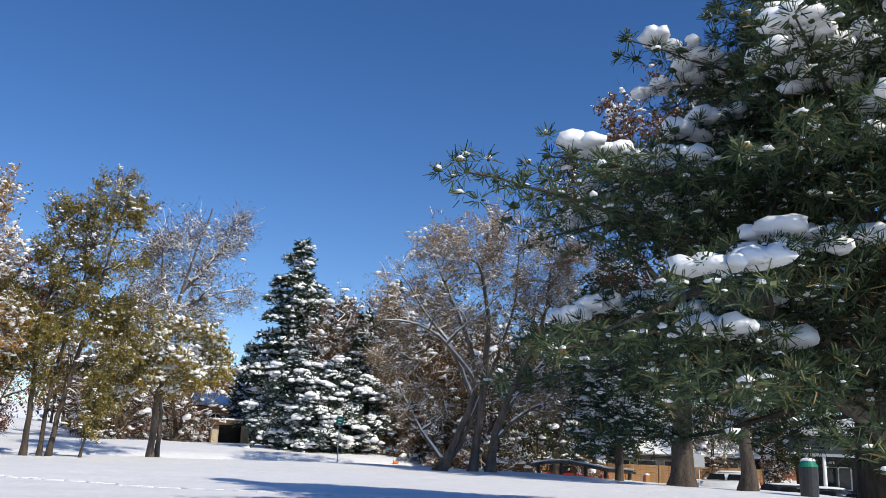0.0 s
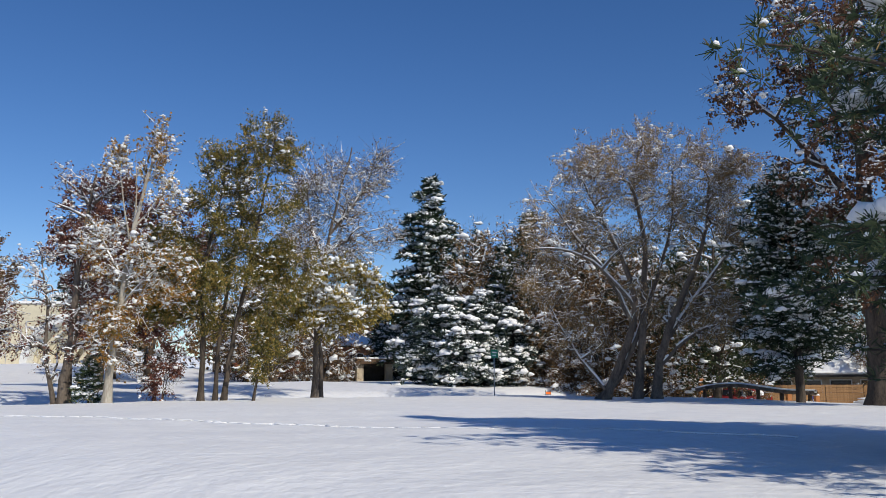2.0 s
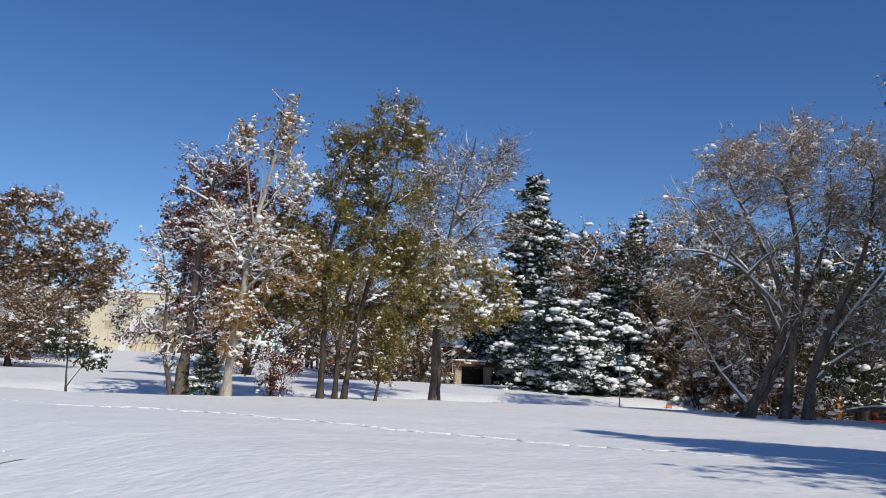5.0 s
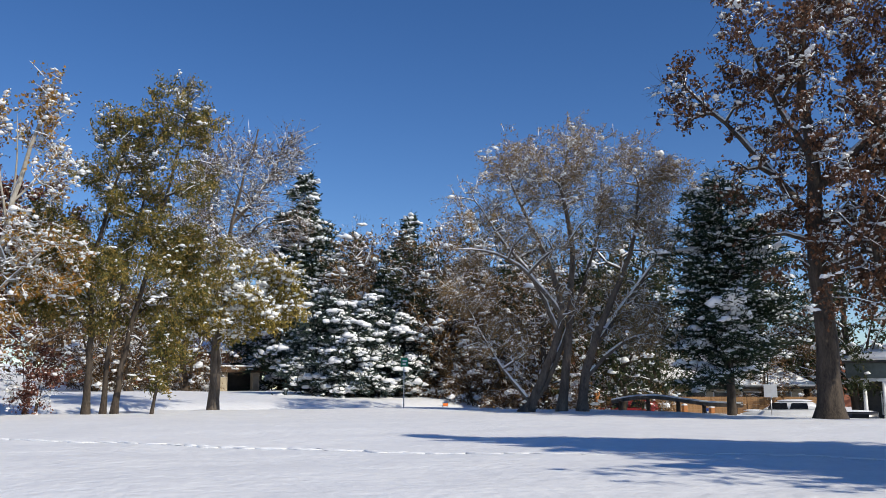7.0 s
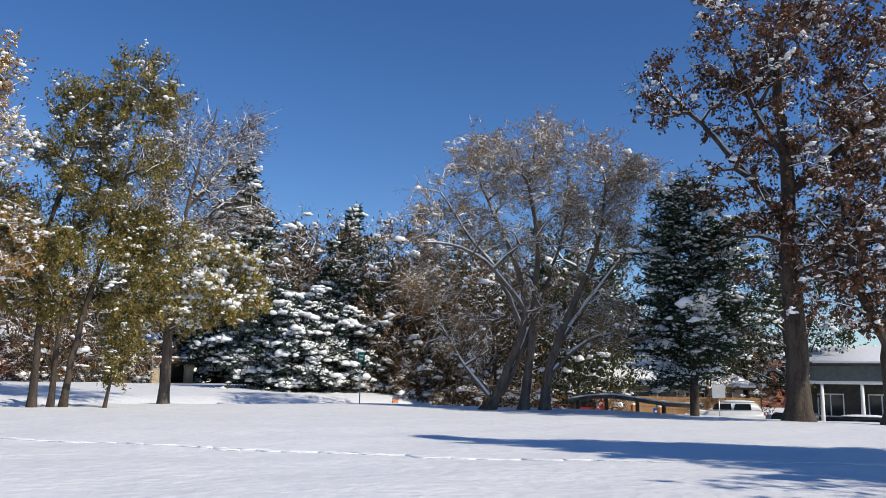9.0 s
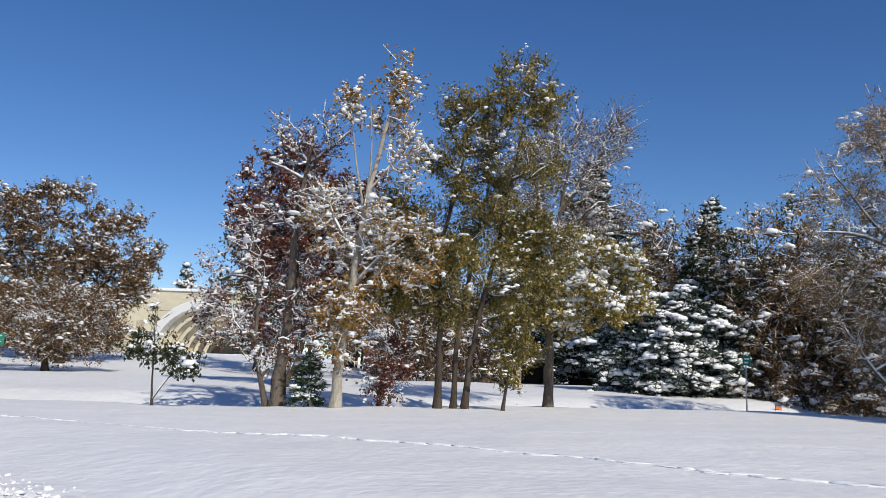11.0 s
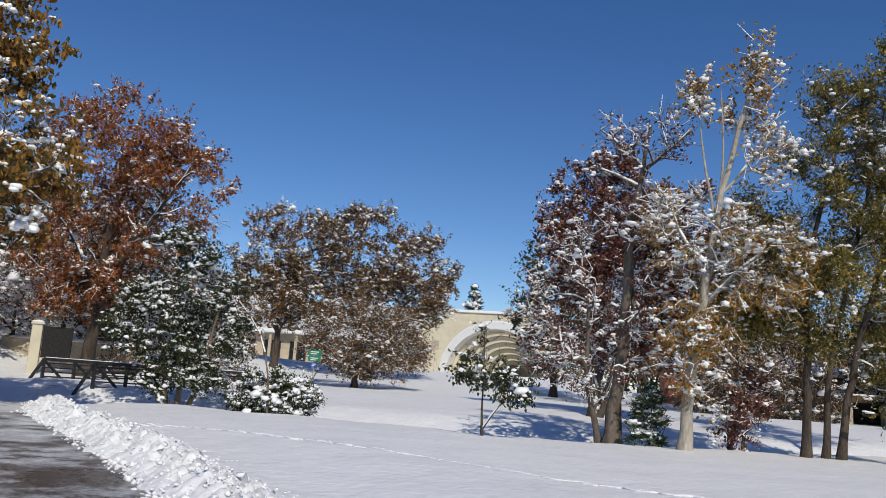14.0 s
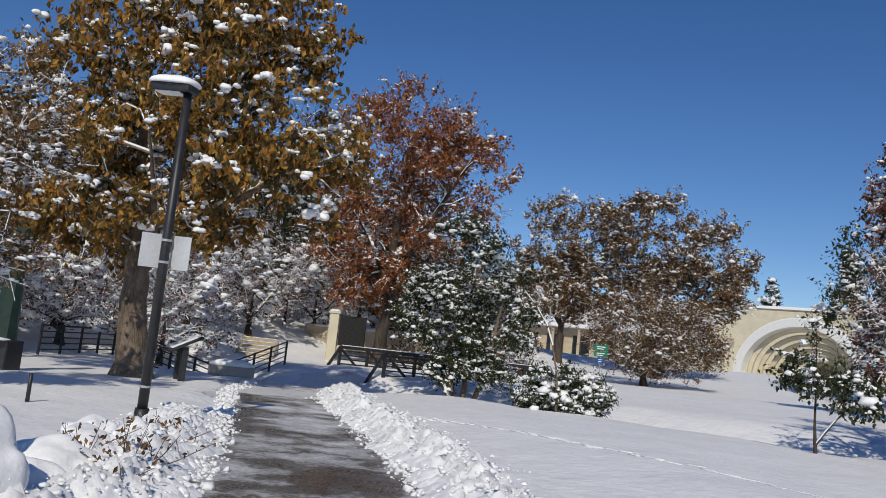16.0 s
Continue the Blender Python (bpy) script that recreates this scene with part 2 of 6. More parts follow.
def prism_bm(outline, depth, bm=None, m=None):
    """An outline in x and z, pushed along y."""
    bm = bm or bmesh.new()
    m = m or Matrix.Identity(4)
    a = [bm.verts.new(m @ Vector((x, -depth / 2, z))) for x, z in outline]
    b = [bm.verts.new(m @ Vector((x, depth / 2, z))) for x, z in outline]
    bm.faces.new(a)
    bm.faces.new(b[::-1])
    for i in range(len(a)):
        j = (i + 1) % len(a)
        bm.faces.new((a[j], a[i], b[i], b[j]))
    bmesh.ops.recalc_face_normals(bm, faces=bm.faces)
    return bm


def snow_cap(sx, sy, sz, parent, at, seed=0, name="snow_cap"):
    """A rounded cushion of snow, flat below."""
    bm = bmesh.new()
    bmesh.ops.create_icosphere(bm, subdivisions=3, radius=1)
    for v in bm.verts:
        p = v.co.copy()
        w = 1 + 0.10 * noise.noise(p * 1.7 + Vector((seed, 0, 0)))
        k = 4
        s = (abs(p.x) ** k + abs(p.y) ** k) ** (1 / k) / max(1e-6, math.hypot(p.x, p.y)) if math.hypot(p.x, p.y) > 1e-6 else 1
        v.co = Vector((p.x / max(s, 0.7) * sx / 2, p.y / max(s, 0.7) * sy / 2, max(-0.12, p.z * w) * sz))
    return part(name, bm, SNOW_TREE, parent, "white cap of fresh snow", True, Matrix.Translation(at))


# ---- ground ----
LINE = [(22, -30), (14.5, -19.5), (8.5, -11.6), (3.4, -4.9), (-1.8, 2.0), (-8.0, 8.9), (-12.7, 13.3), (-17.5, 17.6), (-21.5, 22.2), (-25.2, 28.8)]
LA = np.array(LINE, float)


def line_dist(x, y, pts=LA):
    """Distance from a polyline, with the share of the way along it and the side (right is plus)."""
    x, y = np.asarray(x, float), np.asarray(y, float)
    best, along, side = np.full(x.shape, 1e9), np.zeros(x.shape), np.zeros(x.shape)
    for i, (a, b) in enumerate(zip(pts[:-1], pts[1:])):
        d = b - a
        L = np.hypot(*d)
        t = np.clip(((x - a[0]) * d[0] + (y - a[1]) * d[1]) / L**2, 0, 1)
        q = np.hypot(x - a[0] - t * d[0], y - a[1] - t * d[1])
        m = q < best
        best, along = np.where(m, q, best), np.where(m, i + t, along)
        side = np.where(m, np.sign((x - a[0]) * d[1] - (y - a[1]) * d[0]), side)
    return best, along, side


EDGE = np.array([(-40, 19), (-16, 23.5), (-11, 22.5), (-5.6, 21.6), (2.3, 25.3), (6.6, 30.3), (15.6, 34.5), (24, 36), (40, 30), (60, 10)], float)
SIDE_EDGE = np.array([(15.6, 34.5), (24, 31), (27.5, 25), (28.5, 18), (30, 10), (36, -4), (46, -20)], float)


def smooth(a, b, v):
    t = np.clip((v - a) / (b - a), 0, 1)
    return t * t * (3 - 2 * t)


def waves(x, y):
    return (0.03 * np.sin(x * 0.55 + 1.3 * np.sin(y * 0.31)) + 0.03 * np.sin(y * 0.47 + 1.1 * np.sin(x * 0.27)) + 0.012 * np.sin(x * 1.9 + y * 1.3) + 0.010 * np.sin(y * 2.3 - x * 1.1))


def height(x, y):
    """The height of the ground at places of the plan."""
    x, y = np.asarray(x, float), np.asarray(y, float)
    d, along, side = line_dist(x, y)
    path_z = -0.36 + 0.36 * smooth(1.5, 4.6, along)
    field = 0.34 - 0.012 * np.clip(x - 4, 0, 30) + waves(x, y) * 0.8
    left = 0.05 + path_z * 0.7 + 0.9 * waves(x, y)
    land = np.where(side > 0, field, left)
    z = path_z + (land - path_z) * smooth(1.25, np.where(side > 0, 5.0, 4.0), d)
    de, _, se = line_dist(x, y, EDGE)
    beyond = np.where(se < 0, de, 0)
    far = 0.42 + 0.5 * smooth(5, 18, beyond) + 2.0 * smooth(26, 62, beyond) * smooth(6, -14, x) + waves(x, y)
    dip = 0.95 * smooth(0, 2.2, beyond) * (1 - smooth(3.0, 7.5, beyond))
    z = np.where(beyond > 0, z + (far - z) * smooth(0, 7, beyond) - dip, z)
    ds, _, ss = line_dist(x, y, SIDE_EDGE)
    low = np.where((ss < 0), ds, 0)
    z = z - 1.65 * smooth(0, 10, low) * smooth(20, 31, x)
    z = z + np.clip((-x - 29) * 0.27, 0, 14) * smooth(4, 14, y) * (1 - smooth(50, 80, y + 0.0 * x) * smooth(-75, -45, x)) * smooth(0, 6, -x - 29)
    bank = 0.10 * np.exp(-((d - 1.75) / 0.42) ** 2) * smooth(4.3, 5.0, along) * (side > 0)
    bank = bank + 0.10 * np.exp(-((d - 1.95) / 0.45) ** 2) * smooth(4.3, 5.0, along) * (side < 0)
    return z + bank * (1 + 0.25 * np.sin(x * 3.1 + y * 2.3) * np.sin(y * 2.7 - x * 1.7) + 0.25 * np.sin(x * 1.3 - y * 0.6) + 0.12 * np.sin(x * 7.1 + y * 5.3))


def gz(x, y):
    return float(height(np.array([x]), np.array([y]))[0])


def grid_axis(lo, hi, step, far):
    mid = np.arange(lo, hi + step / 2, step)
    out, s, v = [], step, hi
    while v < far:
        s *= 1.22
        v += s
        out.append(v)
    back, s, v = [], step, lo
    while v > -far:
        s *= 1.22
        v -= s
        back.append(v)
    return np.array(back[::-1] + list(mid) + out)


def build_ground():
    xs, ys = grid_axis(-24, 32, 0.28, 1500), grid_axis(-16, 40, 0.28, 1500)
    X, Y = np.meshgrid(xs, ys)
    Z = height(X, Y)
    nx, ny = len(xs), len(ys)
    i = np.arange(nx * ny).reshape(ny, nx)
    f = np.stack([i[:-1, :-1], i[:-1, 1:], i[1:, 1:], i[1:, :-1]], -1).reshape(-1, 4)
    ob = link_mesh("ground", np.stack([X, Y, Z], -1).reshape(-1, 3), f, SNOW)
    tagged(ob, "wide field and ground under fresh white snow", "snow field", kind="structure")


def strip(name, pts, width, mat, label, category, lift=0.03, step=0.4, wob=0.0):
    """A surface that follows the ground along a line."""
    pts = np.array(pts, float)
    seg = np.hypot(*np.diff(pts, axis=0).T)
    s = np.r_[0, np.cumsum(seg)]
    u = np.arange(0, s[-1], step)
    c = np.stack([np.interp(u, s, pts[:, 0]), np.interp(u, s, pts[:, 1])], -1)
    for _ in range(6):
        c[1:-1] = (c[:-2] + c[1:-1] * 2 + c[2:]) / 4
    t = np.gradient(c, axis=0)
    t /= np.linalg.norm(t, axis=1)[:, None]
    nrm = np.stack([t[:, 1], -t[:, 0]], -1)
    k = 9
    offs = np.linspace(-0.5, 0.5, k)
    jag = wob * np.sin(u * 2.1) * np.sin(u * 0.7 + 1) + wob * 0.6 * np.sin(u * 5.3)
    V = []
    for n, o in enumerate(offs):
        p = c + nrm * (o * (width + jag))[:, None]
        V.append(np.c_[p, height(p[:, 0], p[:, 1]) + lift])
    V = np.stack(V, 1)
    n = len(u)
    i = np.arange(n * k).reshape(n, k)
    f = np.stack([i[:-1, :-1], i[1:, :-1], i[1:, 1:], i[:-1, 1:]], -1).reshape(-1, 4)
    ob = link_mesh(name, V.reshape(-1, 3), f[:, ::-1], mat)
    return tagged(ob, label, category, kind="structure")


build_ground()


# ---- trees ----
def hose(pts, r, sides=12):
    """A connected round tube along a line, of one radius or one for each point."""
    pts = np.array(pts, float)
    r = np.broadcast_to(np.asarray(r, float), (len(pts),))
    t = np.gradient(pts, axis=0)
    t /= np.linalg.norm(t, axis=1)[:, None] + 1e-9
    ref = (1.0, 0, 0) if np.abs(t[:, 2]).mean() > 0.6 else (0, 0, 1.0)
    u = np.cross(t, ref)
    u /= np.linalg.norm(u, axis=1)[:, None] + 1e-9
    v = np.cross(u, t)
    a = np.arange(sides) * 2 * np.pi / sides
    V = (pts[:, None] + r[:, None, None] * (u[:, None] * np.cos(a)[None, :, None] + v[:, None] * np.sin(a)[None, :, None])).reshape(-1, 3)
    n = len(pts)
    i = np.arange(n * sides).reshape(n, sides)
    return V, np.stack([i[:-1], i[1:], np.roll(i, -1, 1)[1:], np.roll(i, -1, 1)[:-1]], -1).reshape(-1, 4)


def tubes(A, B, ra, rb, sides):
    """Tapered tubes between pairs of points: vertices and quads."""
    n = len(A)
    if n == 0:
        return np.zeros((0, 3)), np.zeros((0, 4), int)
    d = B - A
    d /= np.linalg.norm(d, axis=1)[:, None] + 1e-9
    ref = np.where(np.abs(d[:, 2:3]) > 0.9, np.array([[1.0, 0, 0]]), np.array([[0, 0, 1.0]]))
    u = np.cross(d, ref)
    u /= np.linalg.norm(u, axis=1)[:, None] + 1e-9
    v = np.cross(d, u)
    a = np.arange(sides) * 2 * np.pi / sides
    ring = u[:, None] * np.cos(a)[None, :, None] + v[:, None] * np.sin(a)[None, :, None]
    P = np.stack([A[:, None] + ring * ra[:, None, None], B[:, None] + ring * rb[:, None, None]], 1).reshape(-1, 3)
    base = (np.arange(n) * 2 * sides)[:, None]
    k = np.arange(sides)
    f = np.stack([base + k, base + (k + 1) % sides, base + sides + (k + 1) % sides, base + sides + k], -1).reshape(-1, 4)
    return P, f


def merge(parts):
    vs, fs, o = [], [], 0
    for v, f in parts:
        if len(v):
            vs.append(v)
            fs.append(f + o)
            o += len(v)
    return np.concatenate(vs), np.concatenate(fs)


def leaf_quads(C, size, rng, narrow=0.6, droop=0.3):
    """Folded leaves at the given places."""
    n = len(C)
    a = rng.normal(size=(n, 3))
    a[:, 2] -= droop * 2
    a /= np.linalg.norm(a, axis=1)[:, None]
    b = np.cross(a, rng.normal(size=(n, 3)))
    b /= np.linalg.norm(b, axis=1)[:, None]
    s = size * rng.uniform(0.55, 1.3, n)[:, None]
    up = np.cross(a, b)
    V = np.stack([C - a * s * 0.5, C + b * s * narrow * 0.5 + up * s * 0.12, C + a * s * 0.5, C - b * s * narrow * 0.5 + up * s * 0.12], 1).reshape(-1, 3)
    f = np.arange(4 * n).reshape(n, 4)
    return V, f


G5 = (1 + 5**0.5) / 2
ICO_V = np.array([(-1, G5, 0), (1, G5, 0), (-1, -G5, 0), (1, -G5, 0), (0, -1, G5), (0, 1, G5), (0, -1, -G5), (0, 1, -G5), (G5, 0, -1), (G5, 0, 1), (-G5, 0, -1), (-G5, 0, 1)], float) / math.hypot(1, G5)
ICO_V[:, 2] = np.where(ICO_V[:, 2] < 0, ICO_V[:, 2] * 0.45, ICO_V[:, 2] * 0.9)
ICO_F = np.array([(0, 11, 5), (0, 5, 1), (0, 1, 7), (0, 7, 10), (0, 10, 11), (1, 5, 9), (5, 11, 4), (11, 10, 2), (10, 7, 6), (7, 1, 8), (3, 9, 4), (3, 4, 2), (3, 2, 6), (3, 6, 8), (3, 8, 9), (4, 9, 5), (2, 4, 11), (6, 2, 10), (8, 6, 7), (9, 8, 1)])


def lumps(C, size, rng, flat=1.0):
    """Small lumps of snow."""
    n = len(C)
    a = rng.uniform(0, 6.28, n)
    s = size * rng.uniform(0.45, 1.35, n)
    sx, sy, sz = s * rng.uniform(0.7, 1.4, n), s * rng.uniform(0.7, 1.2, n), s * flat * rng.uniform(0.7, 1.3, n)
    p = ICO_V[None] * np.stack([sx, sy, sz], -1)[:, None]
    p = p * rng.uniform(0.62, 1.35, (n, 12, 1))
    c, q = np.cos(a)[:, None], np.sin(a)[:, None]
    x, y = p[..., 0] * c - p[..., 1] * q, p[..., 0] * q + p[..., 1] * c
    V = (np.stack([x, y, p[..., 2]], -1) + C[:, None]).reshape(-1, 3)
    f = (ICO_F[None] + (np.arange(n) * 12)[:, None, None]).reshape(-1, 3)
    return V, f


SPH = None


def soft_lumps(C, sx, sy, sz, rng, turn=None):
    """Rounder, larger cushions of snow."""
    global SPH
    if SPH is None:
        bm = bmesh.new()
        bmesh.ops.create_icosphere(bm, subdivisions=2, radius=1)
        SPH = (np.array([v.co[:] for v in bm.verts]), np.array([[v.index for v in f.verts] for f in bm.faces]))
        bm.free()
    V0, F0 = SPH
    n, k = len(C), len(V0)
    ph = rng.uniform(0, 6.28, (n, 3))
    w = 1 + 0.22 * np.sin(V0[None, :, 0] * 3.1 + ph[:, 0:1]) * np.sin(V0[None, :, 1] * 2.7 + ph[:, 1:2]) + 0.12 * np.sin(V0[None, :, 2] * 5 + V0[None, :, 0] * 6 + ph[:, 2:3])
    a = (rng.uniform(0, 6.28, n) if turn is None else turn)[:, None]
    p = V0[None] * w[..., None] * np.stack([sx, sy, sz], -1)[:, None]
    p[..., 2] = np.where(p[..., 2] < 0, p[..., 2] * 0.55, p[..., 2])
    x, y = p[..., 0] * np.cos(a) - p[..., 1] * np.sin(a), p[..., 0] * np.sin(a) + p[..., 1] * np.cos(a)
    V = (np.stack([x, y, p[..., 2]], -1) + C[:, None]).reshape(-1, 3)
    return V, (F0[None] + (np.arange(n) * k)[:, None, None]).reshape(-1, 3)


def skeleton(rng, trunks, env, n, shell=0.55, climb=0.6):
    """A branching frame: trunk lines and points in the crown, each joined to the nearest good limb."""
    P, par, R0 = [], [], []
    for line, r in trunks:
        pts = np.array(line, float)
        s = np.r_[0, np.cumsum(np.linalg.norm(np.diff(pts, axis=0), axis=1))]
        m = max(5, int(s[-1] / 0.5))
        u = np.linspace(0, s[-1], m)
        q = np.stack([np.interp(u, s, pts[:, k]) for k in range(3)], -1)
        for _ in range(2):
            q[1:-1] = (q[:-2] + 2 * q[1:-1] + q[2:]) / 4
        q[1:] += rng.normal(0, 0.02, (m - 1, 3)) * min(1, s[-1] / 6)
        for i in range(m):
            par.append(len(P) - 1 if i else -1)
            P.append(q[i])
            R0.append(r * (1 - 0.8 * (u[i] / s[-1]) ** 1.1))
    nt = len(P)
    vol = np.array([e[3] * e[4] * e[5] for e in env]) ** 0.7
    cnt = np.maximum(3, (vol / vol.sum() * n * 1.45).astype(int))
    pts = []
    for e, c in zip(env, cnt):
        v = rng.normal(size=(c, 3))
        v /= np.linalg.norm(v, axis=1)[:, None]
        rr = rng.uniform(0, 1, c) ** (1 / 3)
        rr = shell + (1 - shell) * rr if shell > 0.9 else rr ** (1 - shell * 0.6)
        pts.append(np.array(e[:3]) + v * rr[:, None] * np.array(e[3:6]))
    pts = np.concatenate(pts)
    sh = rng.uniform(0, 50, 3)
    hole = np.array([noise.noise(Vector(p * 0.62 + sh)) for p in pts])
    pts = pts[hole > -0.13]
    T = np.array(P)
    dist = np.array([np.min(np.linalg.norm(T - p, axis=1)) for p in pts])
    pts = pts[np.argsort(dist)]
    cap = len(P) + len(pts) * 2
    X = np.zeros((cap, 3))
    X[:nt] = T
    plen = np.zeros(cap)
    for i in range(nt):
        if par[i] >= 0:
            plen[i] = plen[par[i]] + np.linalg.norm(X[i] - X[par[i]]) * 0.45
    m = nt
    parents = np.full(cap, -1)
    parents[:nt] = par
    for p in pts:
        v = p - X[:m]
        L = np.linalg.norm(v, axis=1)
        slope = v[:, 2] / (L + 1e-6)
        cost = L * (1 + climb * np.maximum(0, 0.25 - slope)) + 0.22 * plen[:m] + np.where(np.arange(m) < 2, 50, 0)
        j = int(np.argmin(cost))
        mid = (X[j] * 0.5 + p * 0.5) + rng.normal(0, 0.07 * L[j], 3) + np.array([0, 0, 0.10 * L[j]])
        X[m], parents[m], plen[m] = mid, j, plen[j] + L[j] / 2
        X[m + 1], parents[m + 1], plen[m + 1] = p, m, plen[j] + L[j]
        m += 2
    X, parents = X[:m], parents[:m]
    load = np.ones(m)
    for i in range(m - 1, -1, -1):
        if parents[i] >= 0 and i >= nt:
            load[parents[i]] += load[i]
    return X, parents, load, nt, np.array(R0)


def deciduous(name, x, y, trunks, env, n, leaves, leaf_size, leaf_mat, bark, label, seed, snow=1200, snow_size=0.09, twig=2, limb=0.011, spread=0.35, branch_snow=1.0, narrow=0.6, category="tree", group="", droop=0.3, sub=0, clump=None, shell=0.55, sink=0.12, leaf_low=None, crust=0.0, fluffy=False):
    """A broad-leaved tree: trunk and limbs, leaves, and the snow on them."""
    rng = np.random.default_rng(seed)
    X, par, load, nt, R0 = skeleton(rng, trunks, env, n, shell)
    tr = thing(name, Matrix.Translation((x, y, gz(x, y) - sink)), label, category, group)
    r = limb * 1.2 * load**0.52
    r[:nt] = np.maximum(R0, 0.4 * np.minimum(r[:nt], R0))
    for i in range(nt, len(X)):
        r[i] = min(r[i], 0.75 * r[par[i]])
    has = par >= 0
    A, B, ra, rb = X[par[has]], X[has], r[par[has]], r[has]
    idx = np.nonzero(has)[0]
    off = idx >= nt
    ra = np.where(off, np.minimum(ra, rb * 1.35), ra)
    thick = rb > 0.05
    fine = rb < 0.022
    thick, mid, fine = thick & off, ~thick & ~fine & off, fine & off
    first = [i for i in range(nt) if par[i] < 0] + [nt]
    stems = []
    for a, b in zip(first[:-1], first[1:]):
        rr = r[a:b].copy()
        if X[a][2] < 0.3:
            rr *= 1 + 0.55 * np.exp(-X[a:b, 2] / 0.35)
        stems.append(hose(X[a:b], rr, 11 if rr[0] > 0.08 else 7))
    sets = stems + [tubes(A[thick], B[thick], ra[thick], rb[thick], 9), tubes(A[mid], B[mid], ra[mid], rb[mid], 5), tubes(A[fine], B[fine], ra[fine], rb[fine], 3)]
    ends = X[nt:]
    TA = TB = np.zeros((0, 3))
    if twig:
        src = np.repeat(ends, twig, 0)
        outward = src - np.array([X[:, 0].mean(), X[:, 1].mean(), X[:, 2].mean()])
        outward /= np.linalg.norm(outward, axis=1)[:, None] + 1e-6
        v = rng.normal(size=src.shape) * 0.7 + outward * 0.6 + np.array([0, 0, 0.35 - droop])
        v /= np.linalg.norm(v, axis=1)[:, None]
        TA, TB = src, src + v * rng.uniform(0.5, 1.3, len(src))[:, None] * spread * 1.6
        th = 0.0075 + 0 * TA[:, 0]
        sets.append(tubes(TA, TB, th, th * 0.5, 3))
        if sub:
            s2 = np.repeat(TA + (TB - TA) * rng.uniform(0.4, 1, (len(TA), 1)), sub, 0)
            v2 = np.repeat(v, sub, 0) * 0.6 + rng.normal(size=s2.shape) * 0.6 + np.array([0, 0, 0.2 - droop])
            e2 = s2 + v2 * spread * rng.uniform(0.5, 1.2, (len(s2), 1))
            sets.append(tubes(s2, e2, 0.006 + 0 * s2[:, 0], 0.003 + 0 * s2[:, 0], 3))
            TA, TB = np.concatenate([TA, s2]), np.concatenate([TB, e2])
    V, F = merge(sets)
    link_mesh("trunk", V, F, bark, tr)
    if leaves:
        la, lb = (TA, TB) if len(TA) else (A, B)
        sh = rng.uniform(0, 40, 3)
        full = np.array([noise.noise(Vector(p * 0.9 + sh)) for p in la]) > -0.22
        la, lb = la[full], lb[full]
        i = rng.integers(0, len(la), int(leaves * 5.0))
        pick = la[i] + (lb - la)[i] * rng.uniform(0.15, 1.1, (len(i), 1)) + rng.normal(0, 0.03 + spread * 0.13, (len(i), 3))
        if leaf_low is not None:
            keep = rng.uniform(0, 1, len(pick)) < np.interp(pick[:, 2], leaf_low[0::2], leaf_low[1::2])
            pick = pick[keep]
        V, F = leaf_quads(pick, leaf_size * 0.86, rng, narrow, droop)
        link_mesh("crown", V, F, leaf_mat, tr, smooth=False)
    sn = []
    hor = np.hypot(*(B - A)[:, :2].T) / (np.linalg.norm(B - A, axis=1) + 1e-9)
    lit = (hor > 0.3) & (off | (rb < 0.12)) & (rng.uniform(0, 1, len(A)) < branch_snow * 0.85) & (rb > 0.006)
    if lit.any():
        up = np.array([0, 0, 1.0])
        h = np.minimum(0.026 + rb[lit] * 0.7, 0.10)
        sn.append(tubes(A[lit] + up * (ra[lit] * 0.75 + h * 0.3)[:, None], B[lit] + up * (rb[lit] * 0.75 + h * 0.3)[:, None], np.minimum(ra[lit] * 0.7 + h * 0.3, 0.10), rb[lit] * 0.7 + h * 0.3, 4))
    if crust and len(TA):
        k = rng.uniform(0, 1, len(TA)) < crust * 0.45
        sn.append(tubes(TA[k] + np.array([0, 0, 0.014]), TB[k] + np.array([0, 0, 0.014]), 0.012 + 0 * TA[k][:, 0], 0.006 + 0 * TA[k][:, 0], 3))
    tri = None
    if snow:
        la, lb = (TA, TB) if len(TA) else (A, B)
        i = rng.integers(0, len(la), int(snow * 1.75))
        mid = la[i] + (lb - la)[i] * rng.uniform(0.2, 0.95, (len(i), 1)) + np.array([0, 0, leaf_size * 0.25])
        size = snow_size * np.minimum(rng.gamma(2.0, 0.34, len(i)), 1.7)
        mid = np.concatenate([mid, mid + (lb - la)[i] * 0.16 + rng.normal(0, 0.5, mid.shape) * size[:, None] * (1, 1, 0.3), mid + rng.normal(0, 0.8, mid.shape) * size[:, None] * (1, 1, 0.4)])
        size = np.r_[size, size * 0.8, size * 0.55]
        tri = soft_lumps(mid, size, size * 0.85, size * 0.75, rng) if fluffy else lumps(mid, size, rng, 0.72)
    if clump:
        c, size = clump
        pk = ends[np.argsort(-(ends[:, 2] + rng.normal(0, 3.5, len(ends))))[: c * 3]]
        pk = pk[rng.permutation(len(pk))[:c]] + np.array([0, 0, size * 0.3])
        s = size * rng.uniform(0.5, 1.25, len(pk))
        trio = np.concatenate([pk] + [pk + rng.normal(0, 0.75, pk.shape) * s[:, None] * (1, 1, 0.45) for _ in range(3)])
        s = np.concatenate([s * 0.8] + [s * rng.uniform(0.35, 0.7, len(s)) for _ in range(3)])
        big = soft_lumps(trio, s * 1.05, s * rng.uniform(0.6, 1, len(s)), s * 0.62, rng) if fluffy else lumps(trio, s, rng, 0.8)
        tri = merge([tri, big]) if tri else big
    vs, fs, o = [], [], 0
